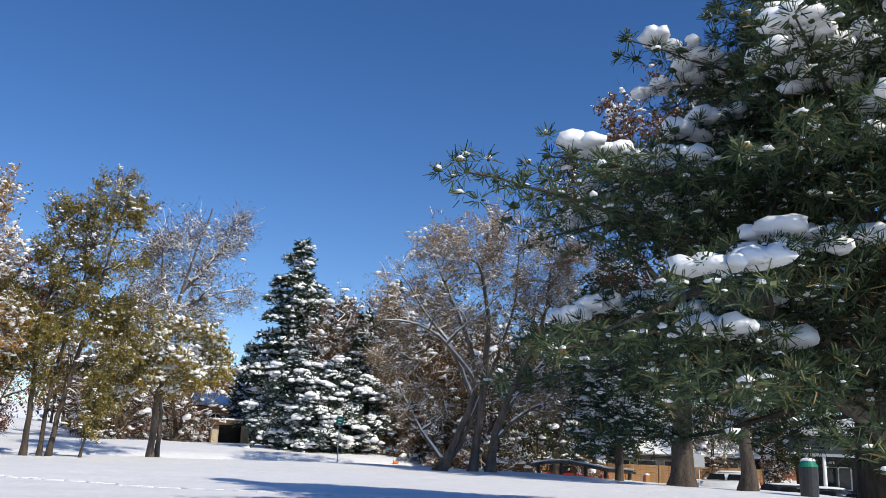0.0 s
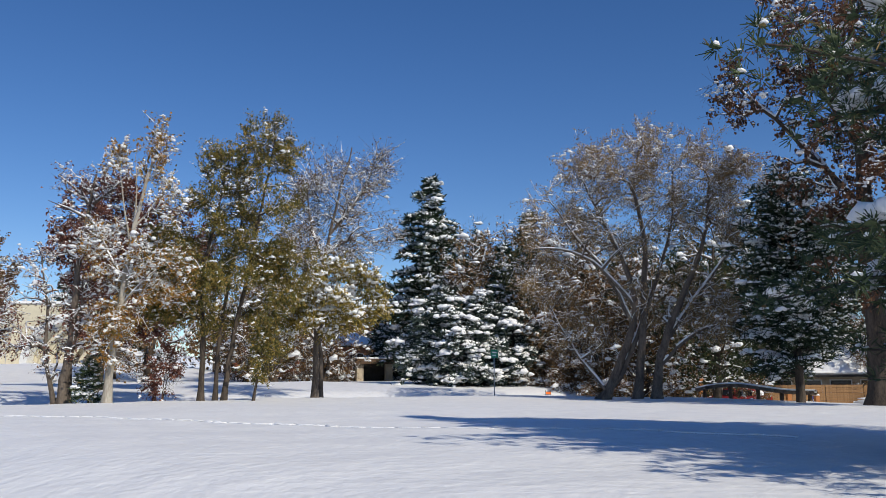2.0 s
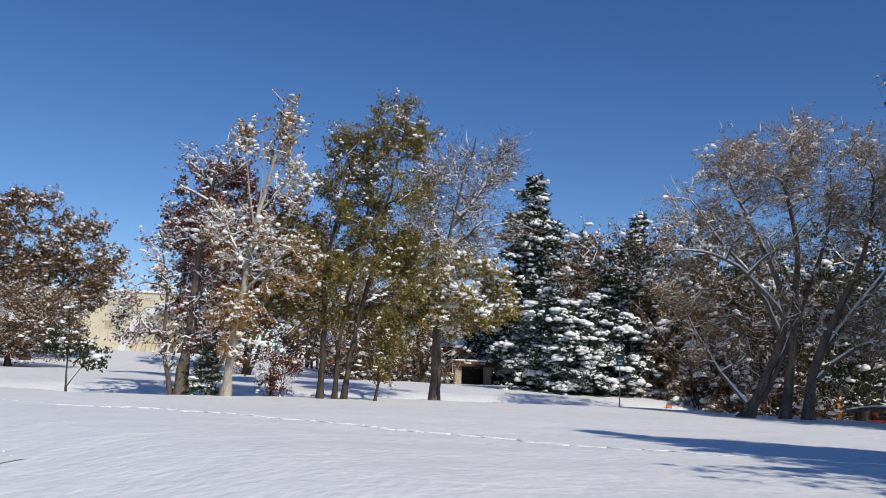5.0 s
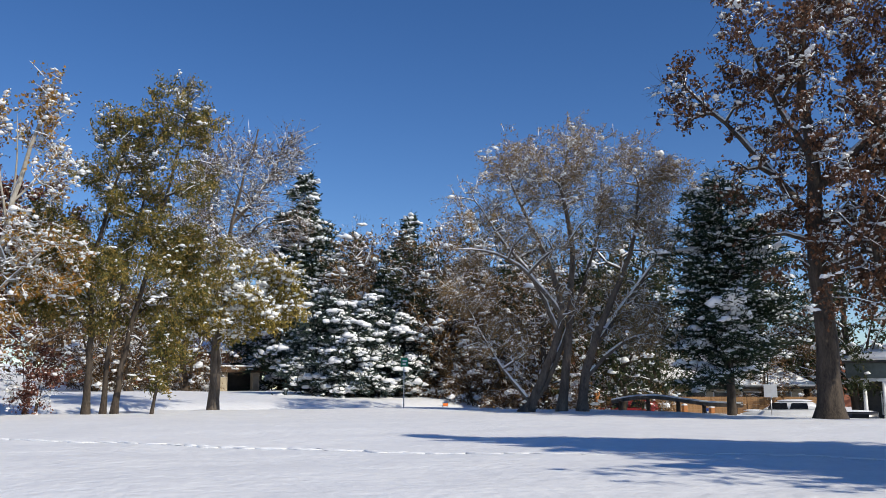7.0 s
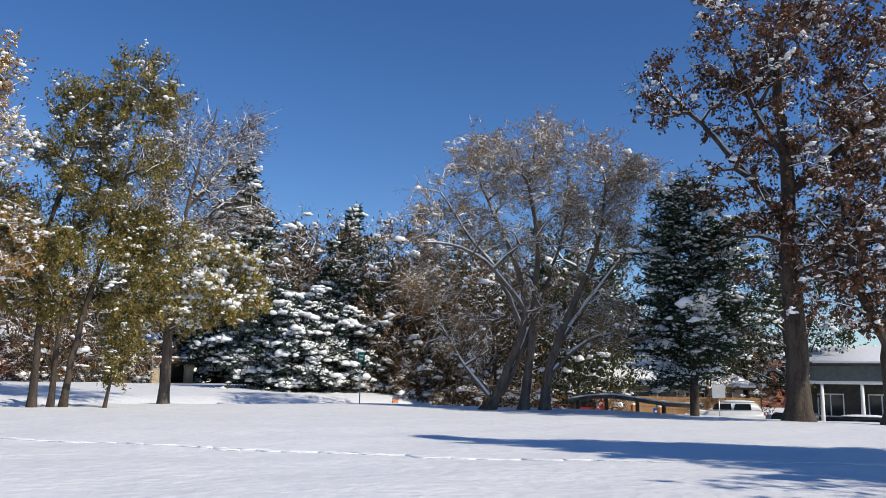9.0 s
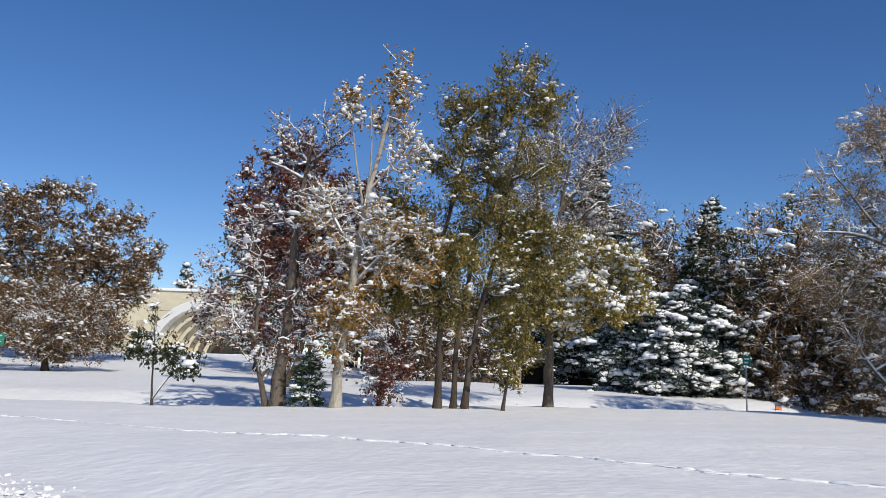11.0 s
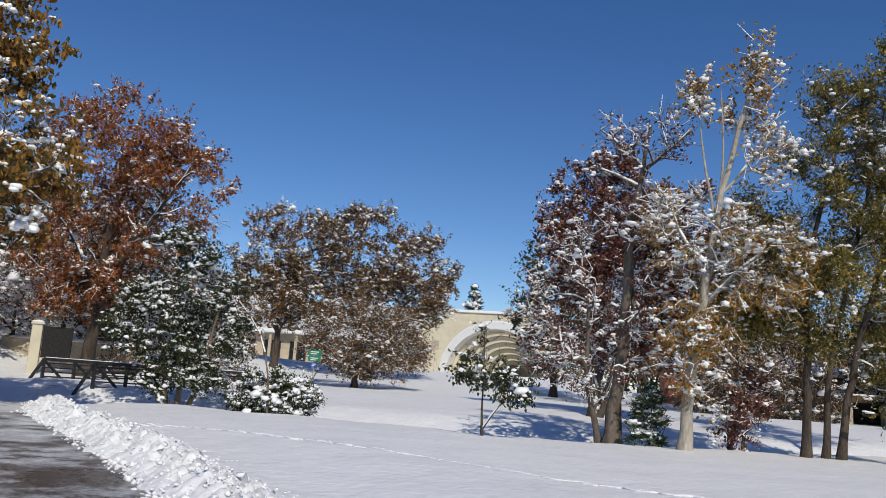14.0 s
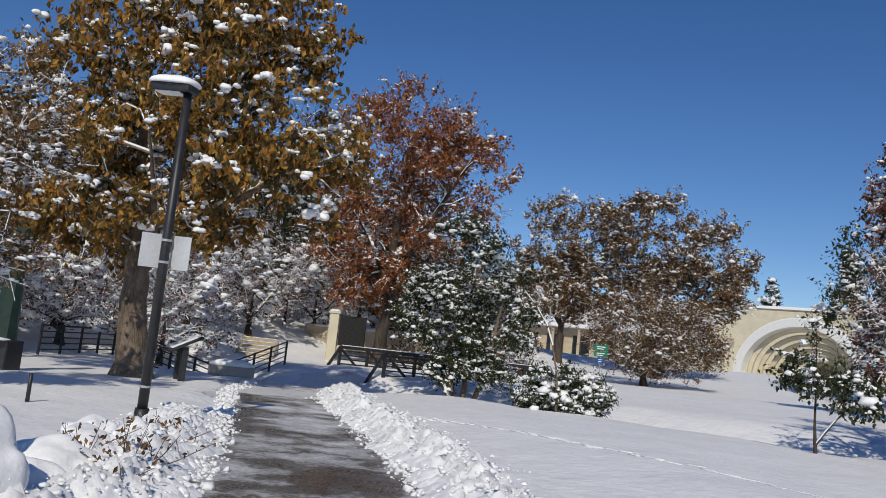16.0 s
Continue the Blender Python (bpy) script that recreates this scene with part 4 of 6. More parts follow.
deciduous("crabapple", -21.2, 51.6, [(stem(2.4, (0, 0), (0, 0), 0.2, 31), 0.2), ([(0, 0, 0.8), (-1.6, 0, 2.0), (-2.6, 0, 3.2)], 0.11), ([(0, 0, 0.9), (1.8, 0, 1.9), (3.4, 0, 2.6)], 0.11)],
          [(0.2, 0, 3.4, 3.9, 3.0, 2.2), (2.0, 0, 2.4, 3.0, 2.2, 1.2)],
          420, 3800, 0.17, L_BROWN, BARK_DARK, "low spreading crabapple with reddish twigs in snow", 42, 1000, 0.085, 3, 0.013, 0.5, 0.9, 0.6, crust=0.5, sub=1)
deciduous("broad_brown_tree", -24.4, 61.5, [(stem(8, (0.5, 0), (0, 0), 0.4, 32), 0.3), ([(0, 0, 3), (3.2, 0, 6.5), (5.4, 0, 9.0)], 0.16), ([(0, 0, 3), (-2.4, 0, 7), (-2.8, 0, 10)], 0.15)],
          [(-0.6, 0, 10.2, 3.6, 3.2, 3.4), (3.4, 0, 8.4, 3.2, 2.8, 3.4), (1.4, 0, 6.0, 5.0, 3.4, 2.6)],
          560, 7600, 0.22, L_BROWN, BARK_DARK, "broad tree with brown leaves and patches of snow", 43, 2200, 0.11, 2, 0.014, 0.55, 0.9, 0.65, crust=0.3)
deciduous("broad_brown_tree", -32.2, 61.5, [(stem(8, (-0.3, 0), (0, 0), 0.4, 33), 0.3), ([(0, 0, 3), (2.4, 0, 6.5), (4.0, 0, 9.0)], 0.16), ([(0, 0, 3), (-2.6, 0, 6.6), (-3.4, 0, 9.0)], 0.15)],
          [(0.2, 0, 9.4, 4.4, 3.4, 3.8), (-1.6, 0, 6.0, 4.6, 3.4, 2.6), (2.2, 0, 6.0, 3.2, 3.0, 2.6)],
          560, 7600, 0.22, L_BROWN, BARK_DARK, "broad tree with brown leaves and patches of snow", 44, 2200, 0.11, 2, 0.014, 0.55, 0.9, 0.65, crust=0.3)
deciduous("snowed_bush", -12.6, 23.3, [(stem(1.2, (0.2 * i - 0.5, 0.1), (0.25 * i - 0.6, 0.1 * (i % 2)), 0.1, 40 + i), 0.02) for i in range(6)],
          [(0, 0, 0.75, 1.5, 0.9, 0.65), (-0.9, 0, 0.6, 0.8, 0.7, 0.5), (0.9, 0, 0.6, 0.8, 0.7, 0.6)],
          170, 2600, 0.11, L_DARKGREEN, BARK_DARK, "leafy bush pressed down under a load of snow", 45, 350, 0.07, 2, 0.006, 0.2, 0.6, 0.4, droop=0.7, category="bush", clump=(150, 0.2))
deciduous("thin_leaning_tree", -12.2, 22.6, [([(0, 0, 0), (0.02, 0, 1.0), (-0.3, 0, 2.1), (-0.7, 0, 2.9), (-1.3, 0, 3.3)], 0.035)],
          [(-0.8, 0, 2.9, 0.7, 0.3, 0.4)], 26, 60, 0.10, L_BROWN, BARK_BROWN, "thin bare leaning sapling beside the bush", 46, 30, 0.05, 2, 0.007, 0.25, 1.0, crust=0.8)
deciduous("multi_stem_tree", -18.2, 27.2, [(stem(5.0, (-1.1, 0.2), (-0.3, 0), 0.25, 50), 0.11), (stem(5.6, (-0.2, 0.2), (0.1, 0), 0.2, 51), 0.11), (stem(5.2, (1.0, 0.1), (0.35, 0), 0.25, 52), 0.10), ([(-0.1, -0.1, 0), (-0.8, -0.2, 1.0), (-1.3, -0.2, 2.2)], 0.10)],
          [(-0.2, 0, 4.4, 2.2, 2.0, 2.0), (-1.3, 0, 3.2, 1.6, 1.5, 1.3), (1.0, 0, 3.2, 1.5, 1.5, 1.5), (-0.4, 0, 6.0, 1.3, 1.2, 0.9), (0.2, 0, 1.6, 1.7, 1.2, 0.8)],
          420, 5600, 0.13, L_DARKGREEN, BARK_BROWN, "many-stemmed tree with dark green leaves beside the bridge", 47, 1700, 0.075, 2, 0.010, 0.32, 0.8, 0.55, droop=0.45, clump=(40, 0.17))
deciduous("rust_leaved_oak", -27.4, 33.7, [(stem(10, (0.4, 0), (0, 0), 0.3, 55), 0.33), ([(0, 0, 4), (2.6, 0, 7.6), (4.2, 0, 10.0)], 0.16), ([(0, 0, 4), (-2.0, 0, 7), (-3.2, 0, 8.0)], 0.14)],
          [(0.4, 0, 10.6, 3.6, 3.2, 3.2), (2.8, 0.6, 8.6, 3.0, 2.6, 3.2), (-1.8, 0, 6.6, 2.8, 2.8, 3.0), (-0.8, 0, 4.2, 2.6, 2.2, 1.4)],
          600, 6500, 0.18, L_RUST, BARK_DARK, "large oak with rust-red leaves", 48, 1300, 0.085, 2, 0.013, 0.45, 0.8, 0.7, droop=0.4, crust=0.3)
deciduous("golden_brown_oak", -21.2, 15.9, [(stem(8.5, (-0.7, -0.5), (0, 0), 0.10, 60), 0.42), ([(0.1, 0, 3.4), (1.8, 1.2, 5.2), (3.8, 2.8, 6.6)], 0.14), ([(0.1, 0, 4.0), (-2.0, -1.2, 6.0), (-4.0, -2.4, 7.2)], 0.16), ([(0.2, 0, 5.0), (1.2, 0.8, 7.6), (1.8, 1.4, 9.6)], 0.14), ([(0, 0, 3.0), (1.6, -1.2, 4.6), (2.4, -2.2, 6.0)], 0.12)],
          [(0.2, 0.2, 7.6, 3.8, 3.8, 3.4), (2.4, 1.8, 7.0, 2.6, 2.6, 2.8), (-2.4, -1.6, 6.2, 3.0, 3.0, 2.8), (-0.4, -0.2, 4.4, 2.4, 2.4, 1.1), (2.0, -1.6, 5.2, 2.0, 2.0, 1.8), (1.4, 1.0, 10.0, 2.6, 2.6, 1.8)],
          820, 6200, 0.24, L_GOLD, BARK_BROWN, "big oak with golden brown leaves and clumps of snow", 49, 420, 0.11, 2, 0.013, 0.42, 1.0, 0.6, droop=0.8, clump=(430, 0.19), fluffy=True)
conifer("far_spruce", -21.0, 116.0, 16.5, 4.6, "distant snow-covered spruce behind the bandshell", 50, NEEDLE_BLUE, 2, 0.9, 7, 4, (0.2, 0.8), 700, 0.5, trunk_r=0.3, step=0.8, cushions=50, cushion_size=0.7)
conifer("far_spruce", -30.5, 118.0, 12.6, 3.0, "distant snow-covered spruce behind the bandshell", 51, NEEDLE_BLUE, 2, 0.9, 7, 4, (0.2, 0.8), 500, 0.45, trunk_r=0.3, step=0.8, cushions=30, cushion_size=0.6)
deciduous("young_maple", -17.2, 9.4, [([(0, 0, 0), (0.05, 0, 1.2), (0.12, 0.05, 2.6), (0.2, 0.1, 4.6)], 0.065)],
          [(0.1, 0, 3.6, 1.5, 1.5, 1.6), (0.2, 0, 5.0, 1.2, 1.2, 1.2), (-0.5, -0.3, 2.6, 1.3, 1.2, 0.9)],
          300, 2300, 0.11, L_BROWN, BARK_GREY, "slim young tree with brown leaves and much snow", 52, 900, 0.06, 2, 0.008, 0.3, 1.0, 0.6, crust=0.8)


def far_woods(name, places, hi, leaf, bark, label, seed):
    """A belt of distant trees, too far off to tell apart."""
    rng = np.random.default_rng(seed)
    C, A, B, R = [], [], [], []
    for x, y in places:
        h = hi * rng.uniform(0.65, 1.15)
        z = gz(x, y)
        A.append((x, y, z - 0.2))
        B.append((x + rng.normal(0, 0.4), y, z + h * 0.8))
        R.append(0.16)
        for _ in range(7):
            c = np.array([x, y, z]) + np.array([rng.normal(0, 1.6), rng.normal(0, 1.6), h * rng.uniform(0.18, 0.9)])
            C.append(c + rng.normal(0, 1, (42, 3)) * np.array([1.1, 1.1, 0.9]))
            A.append((x, y, z + h * rng.uniform(0.1, 0.6)))
            B.append(c)
            R.append(0.06)
    C = np.concatenate(C)
    w = thing(name, Matrix.Identity(4), label, "woods", kind="stuff")
    V, F = leaf_quads(C, 0.5, rng, 0.7)
    link_mesh("foliage", V, F, leaf, w, smooth=False)["kind"] = "stuff"
    A, B, R = np.array(A), np.array(B), np.array(R)
    V, F = tubes(A, B, R, R * 0.4, 4)
    link_mesh("trunk", V, F, bark, w)["kind"] = "stuff"
    k = rng.permutation(len(C))[: len(C) // 5]
    V, F = lumps(C[k] + np.array([0, 0, 0.15]), 0.22, rng)
    link_mesh("snow", V, F, SNOW_TREE, w)["kind"] = "stuff"


_r = random.Random(4)
far_woods("far_woods", [(_r.uniform(-8, 52), _r.uniform(84, 108)) for _ in range(62)], 9.5, L_BROWN, BARK_DARK, "belt of distant brown trees dusted with snow", 301)
far_woods("far_woods", [(_r.uniform(-2, 48), _r.uniform(86, 112)) for _ in range(30)], 11.0, L_DARKGREEN, BARK_DARK, "belt of distant dark trees dusted with snow", 302)
far_woods("far_woods", [(_r.uniform(62, 110), _r.uniform(20, 90)) for _ in range(34)], 5.5, L_BROWN, BARK_DARK, "low belt of distant trees beyond the street", 303)
far_woods("far_woods", [(_r.uniform(-85, -48), _r.uniform(12, 105)) for _ in range(42)], 6.5, L_BROWN, BARK_DARK, "belt of snowy trees on the far slope", 304)


# ---- the pine beside the path ----
pine = conifer("pine", 16.8, -2.6, 12.2, 7.4, "large dark pine with thick pads of snow on its boughs", 61, NEEDLE, 1.9, 0.33, 12, 32, (0.02, 0.125), 4200, 0.06, trunk_r=0.28, step=0.36, power=1.25, droop=0.16, rise=0.05, cushions=50, cushion_size=0.2, outer=True, shoots=1, snowy=0.32)
limb_pts = np.array([(-0.3, -0.6, 1.2), (-0.85, -0.8, 1.55), (-1.5, -0.95, 1.8), (-2.1, -1.0, 2.5), (-2.4, -1.05, 2.75), (-3.15, -0.9, 2.85), (-3.6, -0.85, 2.6), (-4.1, -0.7, 2.4)])
V, F = hose(limb_pts, np.array([0.10, 0.09, 0.08, 0.07, 0.065, 0.05, 0.035, 0.015]), 10)
W, G = hose(np.array([(-2.25, -1.02, 2.6), (-2.3, -1.0, 3.0), (-2.2, -0.8, 3.6), (-1.7, -0.5, 4.2)]), np.array([0.055, 0.045, 0.03, 0.015]), 8)
V, F = merge([(V, F), (W, G)])
link_mesh("limb", V, F, BARK_GREY, pine, "thick bare crooked limb")

# ---- background trees, built once and repeated ----
P1 = deciduous("bare_brown_tree", 24.0, 50.5, [(stem(7, (0.6, 0), (0, 0), 0.4, 70), 0.2), (stem(6, (-1.6, 0.3), (0.2, 0), 0.4, 71), 0.13), (stem(6, (1.9, 0.2), (0.1, 0), 0.4, 72), 0.12)],
               [(0, 0, 6.5, 3.0, 2.8, 3.0), (1.4, 0, 4.4, 2.8, 2.4, 2.2), (-1.4, 0, 4.0, 2.6, 2.2, 2.4), (0, 0, 2.2, 3.0, 2.4, 1.5)],
               230, 1000, 0.23, L_BROWN, BARK_DARK, "brown twiggy tree flecked with snow", 71, 120, 0.17, 3, 0.014, 0.55, 0.8, 0.5, group="trees along the far bank", crust=0.3)
P5 = deciduous("dark_green_tree", 28.5, 45.5, [(stem(9, (0.4, 0), (0, 0), 0.3, 73), 0.22), (stem(7, (-1.8, 0.3), (0.2, 0), 0.3, 74), 0.12)],
               [(0, 0, 8.0, 2.5, 2.3, 3.0), (-0.6, 0, 5.4, 3.0, 2.6, 2.6), (0.8, 0, 3.2, 2.8, 2.4, 1.8)],
               230, 1300, 0.25, L_DARKGREEN, BARK_DARK, "dark green tree flecked with snow", 72, 130, 0.17, 2, 0.012, 0.5, 0.8, 0.5, group="trees along the far bank")
P2 = conifer("dark_fir", 20.5, 53.5, 10.5, 2.6, "dark fir dusted with snow", 73, NEEDLE_DARK, 1.0, 0.6, 6, 5, (0.13, 0.55), 1100, 0.2, trunk_r=0.2, step=0.5, cushions=40, cushion_size=0.34)
P2["group"] = "trees along the far bank"
P4 = deciduous("snow_covered_crabapple", -34.0, 27.5, [(stem(2.5, (0, 0), (0, 0), 0.2, 75), 0.16), ([(0, 0, 1.0), (-1.4, 0, 2.4), (-2.2, 0, 3.8)], 0.09), ([(0, 0, 1.0), (1.6, 0.3, 2.4), (2.4, 0.3, 3.4)], 0.09)],
               [(0, 0, 3.6, 2.8, 2.6, 1.9), (0.4, 0, 2.2, 2.8, 2.4, 1.1)],
               170, 500, 0.15, L_MAROON, BARK_DARK, "small bare crabapple with every twig under snow", 74, 170, 0.19, 3, 0.013, 0.5, 1.2, 0.6, group="snow-covered trees on the slope", crust=2.2)
P3 = deciduous("low_shrub", 25.4, 41.5, [(stem(1.6, (0.5 * math.cos(i), 0.5 * math.sin(i)), (0.25 * math.cos(i), 0.25 * math.sin(i)), 0.1, 80 + i), 0.025) for i in range(6)],
               [(0, 0, 1.2, 1.7, 1.5, 1.0)], 80, 480, 0.14, L_BROWN, BARK_DARK, "low brown shrub under snow", 75, 50, 0.14, 3, 0.009, 0.38, 0.8, 0.5, category="shrub", group="shrubs along the far bank", crust=0.6)


def repeat(ob, places, lift=-0.12, grow=0.0):
    for n, (x, y) in enumerate(places):
        copy_thing(ob, pose(x, y, gz(x, y) + lift, 0, 0, (n * 137 + 40) % 360) @ Matrix.Scale(0.95 + grow * (n % 5), 4))


repeat(P1, [(0.5, 62.0), (7.0, 61.0), (1.5, 70.0), (23.0, 47.5), (-38.5, 38.5), (-43.5, 36.5), (-30.5, 39.0), (-35.5, 46.5), (-42.5, 45.0), (20.0, 56.5), (27.5, 54.5), (31.5, 47.0), (35.5, 52.0), (33.5, 58.0), (30.0, 64.0), (40.0, 57.0), (26.5, 40.5), (3.0, 60.0), (-6.5, 58.0), (22.0, 70.0), (5.5, 72.0), (29.0, 50.0), (25.5, 46.0), (33.5, 46.5), (22.0, 62.0), (36.5, 48.0), (27.5, 58.5)], grow=0.1)
repeat(P1, [(46.0, 41.0), (51.0, 47.0), (56.0, 52.0), (48.0, 55.0), (42.5, 40.5)], grow=-0.07)
repeat(P5, [(-36.0, 34.5), (-44.5, 31.0), (24.2, 57.5), (32.0, 53.0), (36.0, 44.0), (17.5, 60.0), (38.5, 63.0), (28.5, 35.0), (-10.0, 62.0), (26.5, 50.5), (21.8, 49.8), (30.8, 55.5), (19.0, 67.0), (44.5, 43.5), (47.5, 38.0), (43.0, 47.5)], grow=0.08)
repeat(P2, [(18.0, 72.0), (35.0, 66.0), (13.0, 76.0)])
repeat(P4, [(-31.5, 24.5), (-34.5, 21.5), (-37.5, 28.0), (-33.0, 30.5), (-40.5, 31.5), (-32.0, 16.5), (-42.5, 26.5), (-36.5, 31.0), (-38.0, 25.0), (-33.5, 35.5), (-40.5, 35.0), (-41.0, 29.5), (-36.0, 42.0), (-45.0, 40.0), (-31.5, 20.0), (-36.0, 18.0), (-30.0, 14.5), (-33.0, 10.5), (-45.5, 24.0), (-39.0, 47.0), (-50.0, 33.0), (-29.0, 44.0), (-28.0, 11.5)])
repeat(P3, [(2.0, 60.0), (4.5, 62.5), (6.0, 66.0), (8.5, 63.0), (-0.5, 66.0), (22.8, 42.5), (28.0, 40.0), (30.5, 42.5), (33.5, 42.0), (19.5, 46.5), (21.5, 44.5), (-35.5, 58.0), (-38.5, 60.0), (-22.0, 37.0), (-24.5, 39.5), (-28.0, 37.0), (24.0, 44.5), (26.5, 47.0), (29.5, 46.0), (22.5, 52.0), (17.0, 55.0), (19.5, 58.5), (25.0, 55.0), (31.5, 49.5), (20.0, 51.0), (32.0, 44.5), (23.5, 38.5), (27.0, 36.5), (30.0, 34.0)])
fir_bush = conifer("small_dark_fir", -1.6, 23.3, 1.7, 0.85, "small dark evergreen bush capped with snow", 76, NEEDLE, 0.2, 0.22, 7, 6, (0.04, 0.2), 90, 0.09, trunk_r=0.04, step=0.16, cushions=26, cushion_size=0.13)
deciduous("dark_shrub", 0.6, 24.6, [(stem(2.0, (0.3 * math.cos(i * 2), 0.2), (0.2 * math.cos(i * 2), 0.1), 0.15, 90 + i), 0.025) for i in range(5)],
          [(0, 0, 1.3, 0.8, 0.7, 0.9)], 90, 500, 0.11, L_MAROON, BARK_DARK, "dark twiggy shrub beneath the cottonwoods", 77, 160, 0.06, 2, 0.008, 0.25, 0.8, 0.6, category="shrub")


# ---- buildings ----
def quad_wall(name, w, h, th, mat, parent, at, label=""):
    return part(name, box_bm(w, th, h, (0, 0, 0), 0.02), mat, parent, label, at=at)


def window_part(parent, w, h, at, frame_mat=WHITE_PAINT, bars=1):
    f = part("window", box_bm(w, 0.10, h, (0, 0, 0), 0.01), frame_mat, parent, at=at)
    for k in range(bars + 1):
        pw = (w - 0.08 * (bars + 2)) / (bars + 1)
        part("pane", box_bm(pw, 0.04, h - 0.16, (-w / 2 + 0.08 + pw / 2 + k * (pw + 0.08), -0.05, 0.08), 0.004), GLASS_DARK, f)
    return f


def gable_roof(w, d, rise, over, parent, at, th=0.22, hip=0.0):
    """A snow-covered pitched roof; hip: how far the ridge ends stand in."""
    bm = bmesh.new()
    W, D = w / 2 + over, d / 2 + over
    low = [bm.verts.new(p) for p in ((-W, -D, 0), (W, -D, 0), (W, D, 0), (-W, D, 0))]
    ed = [bm.verts.new(p) for p in ((-W, -D, th), (W, -D, th), (W, D, th), (-W, D, th))]
    r = [bm.verts.new((-W + hip, 0, rise + th)), bm.verts.new((W - hip, 0, rise + th))]
    bm.faces.new(low[::-1])
    for i in range(4):
        j = (i + 1) % 4
        bm.faces.new((low[i], low[j], ed[j], ed[i]))
    bm.faces.new((ed[0], ed[1], r[1], r[0]))
    bm.faces.new((ed[2], ed[3], r[0], r[1]))
    bm.faces.new((ed[1], ed[2], r[1]))
    bm.faces.new((ed[3], ed[0], r[0]))
    bmesh.ops.bevel(bm, geom=bm.edges, offset=0.06, segments=2, affect="EDGES")
    ob = part("roof", bm, SNOW_TREE, parent, "roof under a thick sheet of snow", True, at)
    part("eave", box_bm(w + 2 * over - 0.1, d + 2 * over - 0.1, 0.14, (0, 0, -0.146), 0.02), DARK_TRIM, ob)
    return ob


def bandshell():
    """Half-round stage shell of nested ribs, each set further back."""
    b = thing("bandshell", pose(-22.1, 96.6, 2.95, 0, 0, -10), "cream half-round bandshell with nested arches, snow on top", "bandshell")
    N, W0, H0 = 40, 6.9, 6.3

    def arch(name, w0, h0, w1, h1, y0, y1, mat, label=""):
        bm = bmesh.new()
        rows = []
        for w, h, y in ((w0, h0, y0), (w1, h1, y0), (w1, h1, y1), (w0, h0, y1)):
            rows.append([bm.verts.new((-w * math.cos(math.pi * i / N), y, h * math.sin(math.pi * i / N))) for i in range(N + 1)])
        for k in range(4):
            a, c = rows[k], rows[(k + 1) % 4]
            for i in range(N):
                bm.faces.new((a[i], a[i + 1], c[i + 1], c[i]))
        bmesh.ops.recalc_face_normals(bm, faces=bm.faces)
        return part(name, bm, mat, b, label, False)

    arch("outer_arch", W0, H0, W0 - 0.85, H0 - 0.85, -0.6, 0.9, WHITE_PAINT, "broad pale outer arch")
    arch("arch_snow", W0 + 0.12, H0 + 0.14, W0 - 0.1, H0 - 0.02, -0.45, 0.8, SNOW_TREE, "thin rim of snow")
    for k in range(6):
        s = 0.86 - 0.105 * k
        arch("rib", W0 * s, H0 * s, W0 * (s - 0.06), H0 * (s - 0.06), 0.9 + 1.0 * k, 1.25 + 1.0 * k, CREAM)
        # vaults and back wall in a darker cream than the ribs
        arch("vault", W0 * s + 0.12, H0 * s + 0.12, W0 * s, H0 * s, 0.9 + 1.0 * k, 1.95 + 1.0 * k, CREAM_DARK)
    bm = bmesh.new()
    bmesh.ops.create_circle(bm, cap_ends=True, segments=48, radius=1)
    bmesh.ops.transform(bm, matrix=Matrix.Translation((0, 6.9, 0)) @ Matrix.Rotation(radians(90), 4, "X") @ Matrix.Diagonal((W0 * 0.36, H0 * 0.36, 1, 1)), verts=bm.verts)
    bmesh.ops.bisect_plane(bm, geom=bm.verts[:] + bm.edges[:] + bm.faces[:], plane_co=(0, 0, 0), plane_no=(0, 0, -1), clear_outer=True)
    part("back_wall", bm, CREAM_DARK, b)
    part("stage", box_bm(14.6, 8.2, 0.75, (0, 2.6, -0.7), 0.04), CREAM, b)
    part("stage_snow", box_bm(14.8, 1.7, 0.12, (0, -0.85, 0.054), 0.05, seg=2), SNOW_TREE, b, "strip of snow on the stage edge")


bandshell()


def civic_building():
    b = thing("civic_building", pose(-31.5, 112, 2.2, 0, 0, 3), "long flat-roofed cream building with snow on the parapet", "building")
    quad_wall("wall", 25, 9.0, 9, CREAM, b, pose(0, 0, 0))
    part("roof", box_bm(25.5, 9.5, 0.35, (0, 0, 9.004), 0.06, seg=2), SNOW_TREE, b, "snow on the flat roof")
    for i in range(2):
        window_part(b, 2.2, 1.6, pose(-9.5 + i * 3.8, -4.52, 6.2), DARK_TRIM)
    c = thing("low_hall", pose(-38, 82, 1.9, 0, 0, 14), "low tan stone hall with a flat roof and posts", "building")
    quad_wall("wall", 16, 3.6, 7, STONE_WALL, c, pose(0, 0, 0))
    part("roof", box_bm(17.4, 8.6, 0.4, (0, -0.4, 3.604), 0.08, seg=2), SNOW_TREE, c, "snow on the flat roof")
    for i in range(6):
        part("post", box_bm(0.28, 0.28, 3.58, (-6.5 + i * 2.6, -4.3, 0), 0.02), STONE_WALL, c)
        window_part(c, 1.7, 1.9, pose(-6.4 + i * 2.6, -3.52, 1.0), DARK_TRIM)


civic_building()


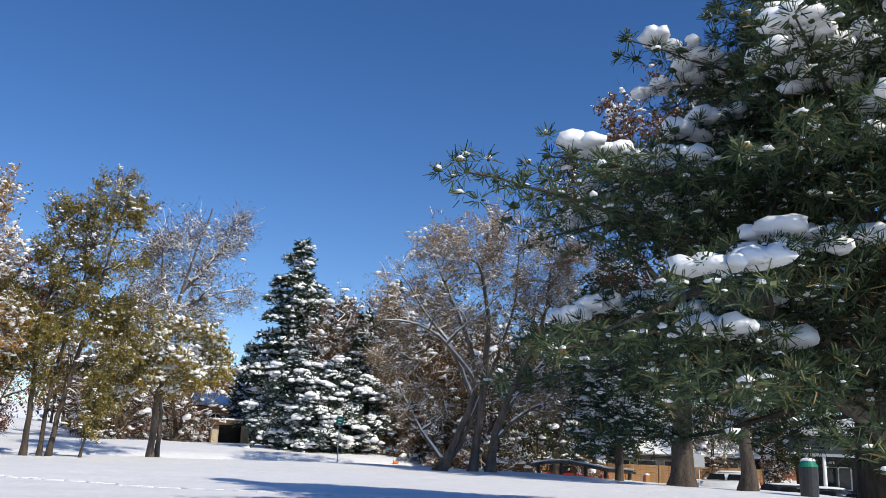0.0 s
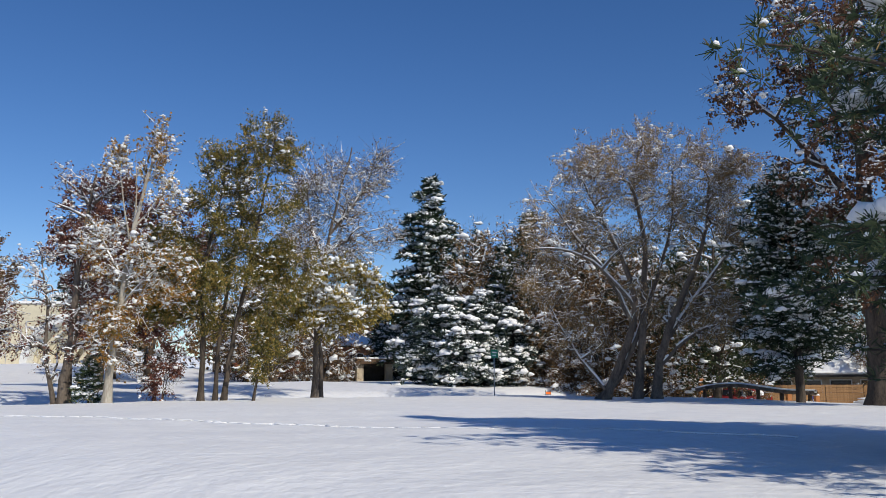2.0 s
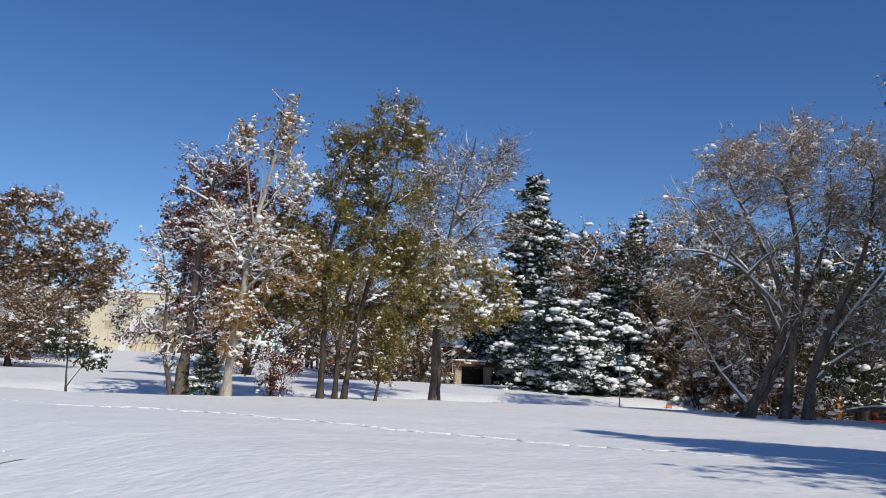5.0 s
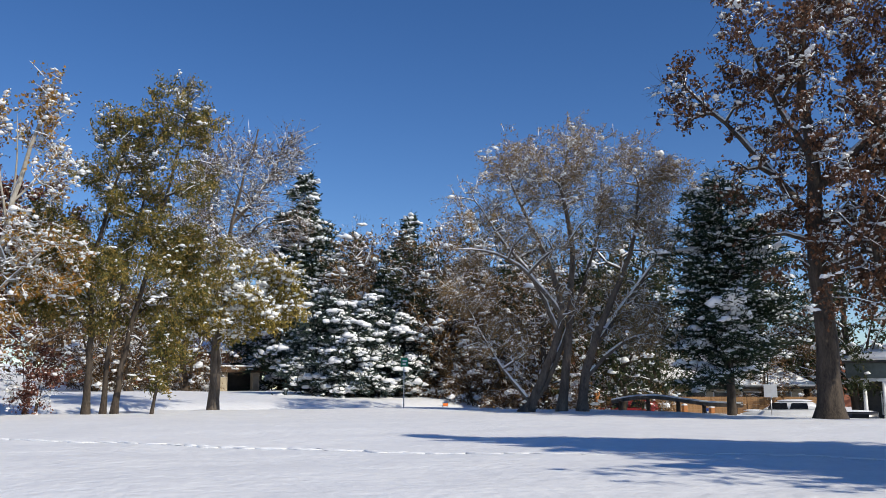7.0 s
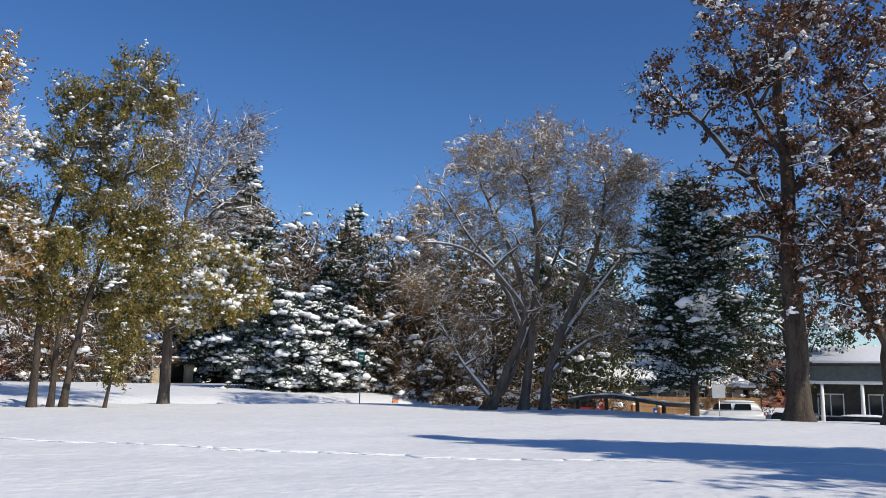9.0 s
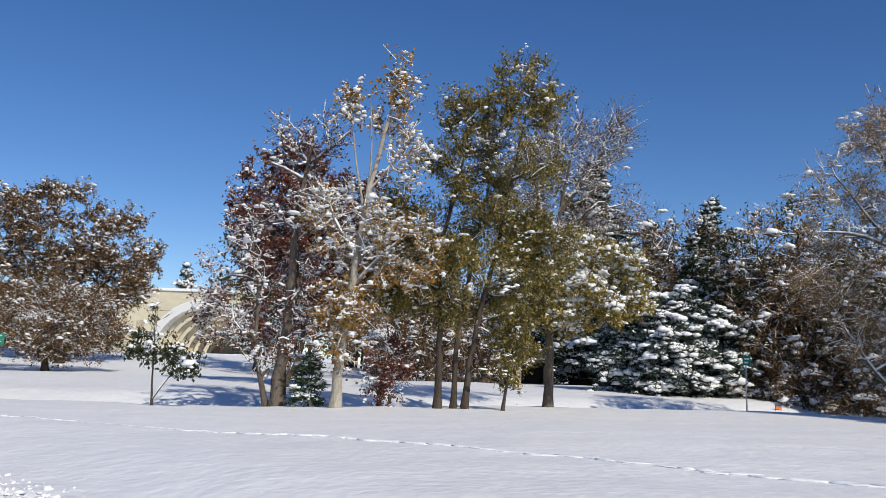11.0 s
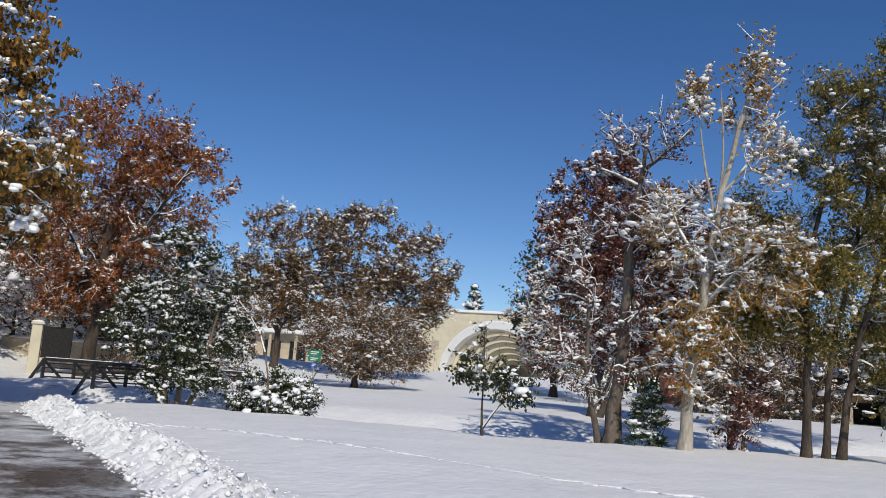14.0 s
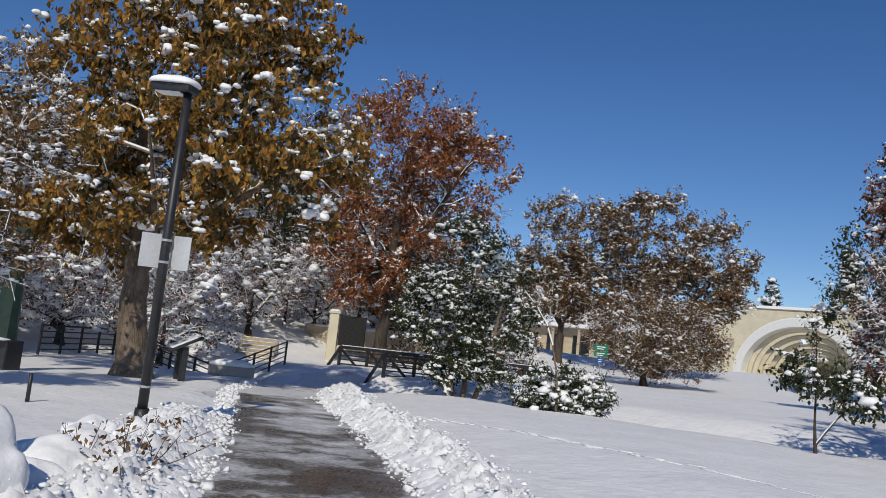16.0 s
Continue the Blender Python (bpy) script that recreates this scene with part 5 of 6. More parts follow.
def small_shed():
    s = thing("park_shed", pose(11.2, 66.4, gz(11.2, 66.4) - 0.05, 0, 0, 8), "small open stone shelter with snow on its flat roof", "shelter")
    for x in (-1.3, 1.3):
        part("pillar", box_bm(0.6, 0.7, 1.5, (x, -0.6, 0), 0.04), STONE_WALL, s)
    part("back_wall", box_bm(3.2, 0.35, 1.5, (0, 1.0, 0), 0.03), DARK_TRIM, s)
    part("roof", prism_bm([(-2.0, 0), (2.0, 0), (1.5, 0.42), (-1.5, 0.42)], 2.8), DARK_WOOD, s, at=pose(0, 0, 1.504))
    part("roof_snow", box_bm(3.4, 2.6, 0.16, (0, 0, 1.93), 0.07, seg=2), SNOW_TREE, s, "snow on the roof")
    h = thing("red_brick_house", pose(4.5, 82, 1.4, 0, 0, 5), "low red brick house with snow on the roof", "house")
    quad_wall("wall", 15, 3.0, 7, RED_BRICK, h, pose(0, 0, 0))
    gable_roof(15, 7, 1.6, 0.5, h, pose(0, 0, 3.15), hip=3)
    for i in range(4):
        window_part(h, 1.5, 1.3, pose(-5.4 + i * 3.6, -3.52, 1.1))
    for n, (x, y, w) in enumerate(((20.8, 60.5, 4.2), (16.5, 68.0, 3.6))):
        k = thing("wooden_hut", pose(x, y, gz(x, y) - 0.05, 0, 0, -20 + 12 * n), "low dark wooden hut under the trees", "hut", "huts under the trees")
        quad_wall("wall", w, 1.9, 2.4, DARK_WOOD, k, pose(0, 0, 0))
        part("roof_snow", box_bm(w + 0.4, 2.8, 0.18, (0, 0, 1.904), 0.07, seg=2), SNOW_TREE, k, "snow on the flat roof")
        window_part(k, 0.8, 0.9, pose(-0.7, -1.22, 0.6), WOOD, 0)
        window_part(k, 0.8, 0.9, pose(0.7, -1.22, 0.6), WOOD, 0)


small_shed()


def hip_house():
    a = math.degrees(math.atan2(41.7 - 44.3, 41.1 - 36.65))
    z = -1.55
    h = thing("restaurant_house", pose(40.6, 46.0, z, 0, 0, a), "low building with a hipped snow roof and dark windows", "building")
    quad_wall("wall", 13.5, 2.6, 7, STONE_WALL, h, pose(0, 0, 0))
    gable_roof(13.5, 7, 2.2, 0.7, h, pose(0, 0, 2.76), hip=3.6)
    for i in range(7):
        window_part(h, 1.35, 1.0, pose(-5.4 + i * 1.8, -3.53, 1.45), WHITE_PAINT, 0)
    f = thing("wooden_fence", pose(38.6, 41.0, z + 0.7, 0, 0, a), "long fence of warm brown horizontal boards", "fence")
    n = 6
    for i in range(n + 1):
        part("post", box_bm(0.12, 0.12, 1.42, (-6.6 + i * 2.2, 0.08, 0), 0.01), DARK_WOOD, f)
    board = None
    for i in range(n):
        for k in range(8):
            if board is None:
                board = part("board", box_bm(2.16, 0.035, 0.155, (0, 0, 0), 0.006), WOOD, f, at=pose(-5.5, 0, 0.1))
            else:
                o = new("board", board.data)
                o.parent = f
                o.matrix_basis = pose(-5.5 + i * 2.2, 0.012 * ((i + k) % 2), 0.1 + k * 0.165)
    for x, y in ((33.8, 37.0), (35.0, 36.1), (30.2, 40.8)):
        p = thing("orange_post", pose(x, y, gz(x, y) - 0.05), "tall square orange-stained timber post with a snow cap", "post", "timber posts by the fence")
        part("shaft", box_bm(0.26, 0.26, 2.35, (0, 0, 0), 0.02), ORANGE_WOOD, p)
        snow_cap(0.3, 0.3, 0.1, p, (0, 0, 2.36))
    u = thing("upper_house", pose(53.5, 63.0, -1.6, 0, 0, a), "two-storey cream house with red balcony trim", "house")
    quad_wall("wall", 11, 7.0, 8, CREAM, u, pose(0, 0, 0))
    part("roof", box_bm(11.8, 8.8, 0.4, (0, 0, 7.004), 0.07, seg=2), SNOW_TREE, u, "snow on the flat roof")
    part("balcony", box_bm(9, 1.2, 0.9, (0, -4.6, 4.2), 0.03), RED_BRICK, u)
    for i in range(4):
        window_part(u, 1.6, 1.5, pose(-4 + i * 2.6, -4.02, 5.2))
    r = thing("red_building", pose(68, 67, -1.8, 0, 0, a), "distant red brick building with a pale cornice", "building")
    quad_wall("wall", 14, 6.2, 8, RED_BRICK, r, pose(0, 0, 0))
    part("roof", box_bm(14.6, 8.6, 0.35, (0, 0, 6.204), 0.06, seg=2), SNOW_TREE, r, "snow on the flat roof")
    for i in range(5):
        window_part(r, 1.5, 1.6, pose(-5.4 + i * 2.7, -4.02, 3.6))
    r2 = thing("red_building", pose(39, 78, -0.8, 0, 0, a + 20), "brick building glimpsed behind the bare trees", "building")
    quad_wall("wall", 22, 7.6, 8, RED_BRICK, r2, pose(0, 0, 0))
    part("roof", box_bm(22.6, 8.6, 0.4, (0, 0, 7.604), 0.06, seg=2), SNOW_TREE, r2, "snow on the flat roof")
    for i in range(6):
        window_part(r2, 1.7, 1.7, pose(-8.5 + i * 3.4, -4.02, 4.6))
        window_part(r2, 1.7, 1.7, pose(-8.5 + i * 3.4, -4.02, 1.4))
    v = thing("veranda_house", pose(52.2, 35.2, -1.7, 0, 0, -48), "grey-green house with a white-posted veranda", "house")
    quad_wall("wall", 10, 3.4, 5, DARK_TRIM, v, pose(0, 1.4, 0))
    part("fascia", box_bm(11.2, 7.4, 0.95, (0, 0.2, 3.404), 0.03), FASCIA, v)
    part("beam", box_bm(11.0, 0.22, 0.2, (0, -3.3, 3.2), 0.02), WHITE_PAINT, v)
    gable_roof(10.6, 7.0, 1.0, 0.5, v, pose(0, 0.2, 4.51), hip=2.5)
    for x in (-4.6, -3.5, -1.2, 1.2, 3.4, 4.6):
        part("column", rod_bm((x, -3.3, 0), (x, -3.3, 3.2), 0.13, 0.11, 12), WHITE_PAINT, v, smooth=True)
    for i in range(3):
        window_part(v, 1.6, 1.5, pose(-3 + i * 3, -1.12, 1.1))


hip_house()


# ---- cars ----
def car_paint(name, a, b):
    return mottled(name, a, b, 3, 0.25, 0.0, 40, 0.03, 0.001, spec=0.6)


PAINT_WHITE, PAINT_DARK, PAINT_BLACK = car_paint("car_white", (0.62, 0.63, 0.63), (0.72, 0.72, 0.72)), car_paint("car_dark", (0.015, 0.017, 0.022), (0.03, 0.032, 0.04)), car_paint("car_red", (0.20, 0.02, 0.02), (0.28, 0.03, 0.03))


def car(m, paint, label, boxy=False, snow=True):
    """A parked car, its nose towards -x, wheels on the ground."""
    c = thing("parked_car", m, label, "car", "cars parked by the field")
    if boxy:
        low = [(-2.1, 0.42), (-2.1, 1.02), (-0.9, 1.08), (2.0, 1.08), (2.08, 0.42)]
        top = [(-0.75, 1.08), (-0.5, 1.80), (1.95, 1.82), (2.0, 1.08)]
    else:
        low = [(-2.3, 0.35), (-2.32, 0.72), (-2.1, 0.92), (-1.15, 1.04), (2.1, 1.08), (2.3, 0.9), (2.3, 0.38)]
        top = [(-1.1, 1.03), (-0.25, 1.55), (1.2, 1.62), (1.85, 1.50), (2.15, 1.06)]
    bm = prism_bm(low, 1.82)
    bmesh.ops.bevel(bm, geom=bm.edges, offset=0.09, segments=3, affect="EDGES")
    body = part("body", bm, paint, c, smooth=True)
    bm = prism_bm(top, 1.60)
    for vtx in bm.verts:
        if vtx.co.z > 1.3:
            vtx.co.y *= 0.82
    bmesh.ops.bevel(bm, geom=bm.edges, offset=0.06, segments=2, affect="EDGES")
    cab = part("cabin", bm, paint, c, smooth=True)
    zt = 1.48 if not boxy else 1.68
    for s in (-1, 1):
        for x0, x1 in ((-0.62, 0.42), (0.52, 1.55)):
            bm = bmesh.new()
            ps = [(x0 if x0 > 0 else x0 - 0.12, s * 0.805, 1.12), (x1, s * 0.805, 1.12), (x1 - 0.05, s * 0.70, zt), (x0 + 0.12, s * 0.70, zt)]
            f = bm.faces.new([bm.verts.new(p) for p in ps])
            bmesh.ops.solidify(bm, geom=[f], thickness=0.02)
            part("side_window", bm, GLASS_DARK, cab)
        for x in (-1.4, 1.4):
            w = part("wheel", rod_bm((x, s * 0.70, 0.34), (x, s * 0.92, 0.34), 0.34, None, 20), RUBBER, c, smooth=False)
            part("rim", rod_bm((x, s * 0.91, 0.34), (x, s * 0.935, 0.34), 0.21, 0.19, 14), GREY_METAL, w)
        part("headlight", box_bm(0.10, 0.36, 0.16, (-2.28 if not boxy else -2.09, s * 0.62, 0.70), 0.03), WHITE_PAINT, c, "clear headlight")
        part("tail_light", box_bm(0.08, 0.26, 0.2, (2.27 if not boxy else 2.05, s * 0.68, 0.80), 0.03), RED_LAMP, c, "red tail light")
        part("mirror", box_bm(0.12, 0.2, 0.14, (-0.75, s * 0.98, 1.08), 0.03), paint, c)
    if snow:
        snow_cap(2.0, 1.35, 0.09, c, (0.75, 0, 1.60 if not boxy else 1.80), 3)
        snow_cap(1.1, 1.4, 0.07, c, (-1.65, 0, 1.0), 4)
    return c


CARS = [(40.8, 37.1, 314, PAINT_WHITE, "white estate car with dark windows, parked", False), (42.3, 34.0, 312, PAINT_DARK, "boxy dark off-roader with snow on it", True), (38.9, 26.6, 306, PAINT_DARK, "dark saloon car parked behind the snow edge", False),
        (37.4, 21.0, 302, PAINT_DARK, "dark car parked beneath the oaks", False), (32.5, 41.5, 318, PAINT_BLACK, "dark red car seen through the branches", False), (29.5, 43.5, 322, PAINT_DARK, "dark car behind the willow", False), (38.0, 15.5, 300, PAINT_WHITE, "silver car parked beneath the oaks", True)]
for x, y, r, pnt, lab, bx in CARS:
    car(pose(x, y, gz(x, y) - 0.02, 0, 0, r), pnt, lab, bx)


# ---- path, banks and tracks ----
strip("path", LINE[:8], 2.5, PAVED, "wet concrete path, half cleared, with trodden snow", "path", 0.03, 0.35, 0.22)
strip("path_to_bridge", [(-15.5, 15.8)] + LINE[7:], 3.2, TRODDEN, "trodden snow path with a few wet patches", "path", 0.016, 0.35, 0.3)


def ploughed_bank(name, side, pts, label):
    """A rough ridge of ploughed snow beside the path."""
    pts = np.array(pts, float)
    seg = np.r_[0, np.cumsum(np.hypot(*np.diff(pts, axis=0).T))]
    u = np.arange(0, seg[-1], 0.055)
    c = np.c_[np.interp(u, seg, pts[:, 0]), np.interp(u, seg, pts[:, 1])]
    for _ in range(40):
        c[1:-1] = (c[:-2] + c[1:-1] * 2 + c[2:]) / 4
    t = np.gradient(c, axis=0)
    t /= np.linalg.norm(t, axis=1)[:, None]
    nrm = np.stack([t[:, 1], -t[:, 0]], -1) * side
    w = np.linspace(0, 1.9, 36)
    V = np.zeros((len(u), len(w), 3))
    end = smooth(0, 1.2, u) * smooth(0, 1.2, seg[-1] - u)
    for k, d in enumerate(w):
        edge = 1.06 + 0.10 * np.sin(u * 1.7) + 0.07 * np.sin(u * 4.3 + 1)
        p = c + nrm * (edge + d)[:, None]
        env = math.exp(-(((d - 0.62) / 0.42) ** 2)) * end
        rough = np.array([noise.noise(Vector((x * 1.6, y * 1.6, 3.0))) * 0.8 + noise.noise(Vector((x * 5, y * 5, 7.0))) * 0.45 + noise.noise(Vector((x * 11, y * 11, 1.0))) * 0.55 + noise.noise(Vector((x * 23, y * 23, 5.0))) * 0.45 for x, y in p])
        h = env * (0.20 + 0.20 * rough) - 0.05 * (1 - min(1, d / 0.12)) - 0.05 * max(0, (d - 1.55) / 0.35) + 0.015 + 0.02 * rough * min(1, d / 0.2) * max(0, 1 - d / 1.6)
        V[:, k] = np.c_[p, height(p[:, 0], p[:, 1]) + h]
    n, m = len(u), len(w)
    i = np.arange(n * m).reshape(n, m)
    F = np.stack([i[:-1, :-1], i[:-1, 1:], i[1:, 1:], i[1:, :-1]], -1).reshape(-1, 4)
    tagged(link_mesh(name, V.reshape(-1, 3), F if side < 0 else F[:, ::-1], SNOW), label, "snow bank", kind="structure")
    rng = np.random.default_rng(8 + side)
    C = V[rng.integers(0, n, n * 16), np.clip(rng.normal(13, 7.5, n * 16), 0, m - 3).astype(int)] + rng.normal(0, 0.03, (n * 16, 3)) * (1, 1, 0.1)
    CV, CF = lumps(C, np.minimum(rng.gamma(1.2, 0.009, n * 16) + 0.006, 0.045), rng, 0.9)
    tagged(link_mesh("snow_crumbs", CV, CF, SNOW), "crumbled clods of snow on the bank", "snow", kind="stuff")


ploughed_bank("snow_bank_right", 1, [(-1.0, 1.0), (-1.8, 2.0), (-8.0, 8.9), (-12.7, 13.3), (-17.5, 17.6), (-20.6, 21.0)], "rough bank of ploughed snow along the path")
ploughed_bank("snow_bank_left", -1, [(-2.6, 2.9), (-8.0, 8.9), (-12.2, 12.8)], "rough bank of ploughed snow along the path")


def clods():
    """Small crumbs of ploughed snow along both sides of the path."""
    rng = np.random.default_rng(5)
    C, S = [], []
    for a, b in zip(LA[4:-2], LA[5:-1]):
        L = np.hypot(*(b - a))
        t = (b - a) / L
        nrm = np.array([t[1], -t[0]])
        for side in (-1, 1):
            n = int(L * 110)
            u = rng.uniform(0, L, n)
            p = a + t * u[:, None] + nrm * (np.abs(rng.normal(1.2, 0.12, n)) * side)[:, None]
            C.append(p)
            S.append(rng.gamma(1.2, 0.010, n) + 0.008)
    C, S = np.concatenate(C), np.minimum(np.concatenate(S), 0.05)
    P = np.c_[C, height(C[:, 0], C[:, 1]) + 0.03 + S * 0.2]
    V, F = lumps(P, S * 1.2, rng)
    tagged(link_mesh("snow_crumbs", V, F, SNOW), "crumbs of snow along the path's edges", "snow", kind="stuff")


clods()


def tracks():
    rng = np.random.default_rng(6)
    line = np.array([(-17, 18.6), (-10.5, 16.1), (-6.5, 14.2), (0.0, 11.4), (4.8, 7.9), (8.3, 5.5), (14, 2.0)])
    s = np.r_[0, np.cumsum(np.hypot(*np.diff(line, axis=0).T))]
    u = np.arange(0, s[-1], 0.22)
    p = np.c_[np.interp(u, s, line[:, 0]), np.interp(u, s, line[:, 1])] + rng.normal(0, 0.05, (len(u), 2))
    way = np.gradient(p, axis=0)
    ang = np.arctan2(way[:, 1], way[:, 0])
    wide = 0.6 + 0.4 * np.sin(u * 0.55) * np.sin(u * 0.23 + 1)
    V, F = soft_lumps(np.c_[p, height(p[:, 0], p[:, 1]) + 0.004], rng.uniform(0.14, 0.28, len(p)), rng.uniform(0.06, 0.11, len(p)) * wide, rng.uniform(0.022, 0.04, len(p)) * wide, rng, ang)
    tagged(link_mesh("footprint_rims", V, F, SNOW), "line of kicked-up footprints across the field", "footprints", kind="stuff")


tracks()


# ---- street furniture ----
def lamp_post(x, y, h, lean, label, plates=False, head_turn=150, r=0.075):
    z = gz(x, y)
    lp = thing("lamp_post", pose(x, y, z - 0.05) @ lean, label, "lamp post")
    part("pole", rod_bm((0, 0, 0), (0, 0, h), r, r * 0.85, 16), BLACK, lp, smooth=True)
    part("base", rod_bm((0, 0, 0), (0, 0, 0.25), r * 1.5, r * 1.35, 16), BLACK, lp, smooth=True)
    tn = Matrix.Rotation(radians(head_turn), 4, "Z")
    hd = part("head", box_bm(0.62, 0.34, 0.12, (0.22, 0, 0), 0.03, seg=2), BLACK, lp, at=Matrix.Translation((0, 0, h - 0.12)) @ tn)
    part("lens", box_bm(0.4, 0.26, 0.02, (0.26, 0, -0.022), 0.004), WHITE_PAINT, hd)
    c = snow_cap(0.74, 0.46, 0.13, lp, (0, 0, 0))
    c.matrix_basis = Matrix.Translation((0, 0, h)) @ tn @ Matrix.Translation((0.22, 0, 0.01))
    if plates:
        for zb in (0.55, 2.36, 2.68):
            part("band", rod_bm((0, 0, zb), (0, 0, zb + 0.035), r * 1.06, r * 1.06, 16), GREY_METAL, lp, "bright steel strap")
        for s, a in ((-1, 26), (1, -20)):
            part("sign_plate", box_bm(0.33, 0.012, 0.5, (0, 0, 0), 0.004), ALU, lp, "bare metal back of a sign plate", at=pose(0, 0, 2.28, 0, 0, 36) @ pose(0.21 * s, 0.05, 0, 0, 0, a))
    return lp


lamp_post(-12.35, 9.85, 5.0, pose(0, 0, 0, 2.5, 3.0, 0), "black lamp post with sign plates and a cap of snow", True, 205)
lamp_post(-34.5, 34.3, 5.4, pose(0, 0, 0), "black lamp post on the slope, snow on its head", False, 30)
lamp_post(-29.5, 11.0, 5.0, pose(0, 0, 0), "black lamp post behind the oak", False, 60)


def sign_post(x, y, h, plates, label, turn, mat=GREY_METAL):
    s = thing("sign_post", pose(x, y, gz(x, y) - 0.05, 0, 0, turn), label, "sign")
    part("post", rod_bm((0, 0, 0), (0, 0, h), 0.028, 0.028, 10), mat, s, smooth=True)
    for w, hh, z, m in plates:
        p = part("plate", box_bm(w, 0.015, hh, (0, -0.045, z), 0.004), m, s)
        if m in (GREEN_SIGN, BLUE_SIGN) and w > 0.25:
            for k in range(2):
                part("lettering", box_bm(w * (0.62 - 0.15 * k), 0.006, hh * 0.16, (-w * 0.06 * k, -0.058, z + hh * (0.56 - 0.36 * k)), 0.0), WHITE_PAINT, p, "bars of white lettering")
    return s


sign_post(15.6, 33.0, 2.35, [(0.42, 0.42, 1.95, GREEN_SIGN)], "slim post with a green sign at the field's edge", 20)
sign_post(-20.7, 44.0, 2.1, [(0.74, 0.3, 1.75, GREEN_SIGN), (0.7, 0.28, 1.42, GREEN_SIGN), (0.36, 0.26, 1.1, BLUE_SIGN)], "trail signs with green and blue plates", 20)
sign_post(-24.5, 80.0, 3.2, [(0.75, 0.9, 2.2, STONE_WALL)], "small tan notice on a thin post", 8)
sign_post(-34.7, 33.2, 2.5, [(0.45, 0.55, 1.9, GREEN_SIGN)], "green trail sign on a post", 40)
sign_post(35.4, 36.9, 2.0, [(0.42, 0.55, 1.4, BLUE_SIGN)], "blue parking sign on a post", -35)
sign_post(32.6, 37.6, 2.1, [(0.34, 0.45, 1.6, BLACK)], "dark sign on a post", -35)
sign_post(18.5, 46.3, 1.9, [(0.5, 0.65, 1.2, ALU)], "grey notice plate under the trees", 10)
sign_post(36.7, 33.1, 3.8, [(0.7, 0.7, 3.1, WHITE_PAINT)], "white sign board by the parked cars", -50)


def bridge():
    ax = Vector((0.43, 0.90, 0)).normalized()
    yaw = math.degrees(math.atan2(ax.y, ax.x))
    b = thing("footbridge", pose(-25.3, 28.9, 0.02, 0, 0, yaw), "black steel truss footbridge with snow on the deck", "bridge")
    L, W, H = 9.6, 4.6, 1.42
    part("deck", box_bm(L, W, 0.3, (L / 2, 0, -0.3), 0.02), DARK_WOOD, b)
    part("deck_snow", box_bm(L, W - 0.3, 0.08, (L / 2, 0, 0.004), 0.03, seg=2), SNOW, b, "snow trodden on the deck")
    n = 7
    for s in (-1, 1):
        y = s * W / 2
        t = part("truss", box_bm(L - 1.5, 0.13, 0.13, (L / 2, y, H - 0.13), 0.01), BLACK, b)
        part("bottom_chord", box_bm(L, 0.10, 0.14, (L / 2, y, 0.02), 0.01), BLACK, t)
        for e in (0, 1):
            x0, x1 = (0.0, 0.75) if e == 0 else (L, L - 0.75)
            part("end_brace", rod_bm((x0, y, 0.05), (x1, y, H - 0.05), 0.075, 0.075, 6), BLACK, t)
        for i in range(n):
            x = 0.75 + i * (L - 1.5) / (n - 1)
            part("post", box_bm(0.12, 0.12, H - 0.1, (x, y, 0.0), 0.008), BLACK, t)
            if i < n - 1:
                part("diagonal", rod_bm((x, y, H - 0.1), (x + (L - 1.5) / (n - 1), y, 0.1), 0.06, 0.06, 6), BLACK, t)
        for k in range(6):
            part("rail", box_bm(L - 1.5, 0.04, 0.055, (L / 2, y - s * 0.08, 0.22 + k * 0.19), 0.005), BLACK, t)
        part("rail_snow", box_bm(L - 1.6, 0.07, 0.035, (L / 2, y, H + 0.002), 0.015, seg=2), SNOW_TREE, t, "line of snow")


bridge()


def rail_run(a, b, label, n, h=1.05, bars=5):
    a, b = Vector((*a, gz(*a) - 0.03)), Vector((*b, gz(*b) - 0.03))
    r = thing("path_railing", Matrix.Translation(a), label, "railing", "railings on the ramp")
    d = b - a
    for i in range(n + 1):
        p = d * (i / n)
        part("post", box_bm(0.07, 0.07, h, p, 0.006), BLACK, r)
    for k in range(bars):
        z = Vector((0, 0, 0.2 + k * (h - 0.25) / (bars - 1)))
        part("bar", rod_bm(z, d + z, 0.022 if k < bars - 1 else 0.03, None, 8), BLACK, r, smooth=True)


rail_run((-25.6, 19.4), (-26.6, 23.4), "black steel railing along the ramp", 3)
rail_run((-26.6, 23.4), (-28.0, 28.2), "black steel railing along the ramp", 4)
rail_run((-28.5, 17.5), (-33.0, 24.0), "black steel railing up the slope", 5)
rail_run((-22.5, 10.5), (-27.5, 16.0), "black steel railing behind the oak", 5)


def stairs():
    s = thing("yellow_edged_steps", pose(-30.2, 28.4, gz(-30.2, 28.4) - 0.15, 0, 0, 128), "flight of steps with yellow edges and snow", "steps")
    for i in range(6):
        st = part("step", box_bm(0.34, 1.7, 0.17 * (i + 1), (i * 0.32, 0, 0), 0.01), CONCRETE, s)
        part("edge", box_bm(0.05, 1.6, 0.03, (i * 0.32 - 0.14, 0, 0.17 * (i + 1) + 0.003), 0.004), YELLOW, st, "yellow edge strip")
        part("step_snow", box_bm(0.22, 1.5, 0.05, (i * 0.32 + 0.03, 0, 0.17 * (i + 1) + 0.003), 0.02), SNOW, st)


stairs()


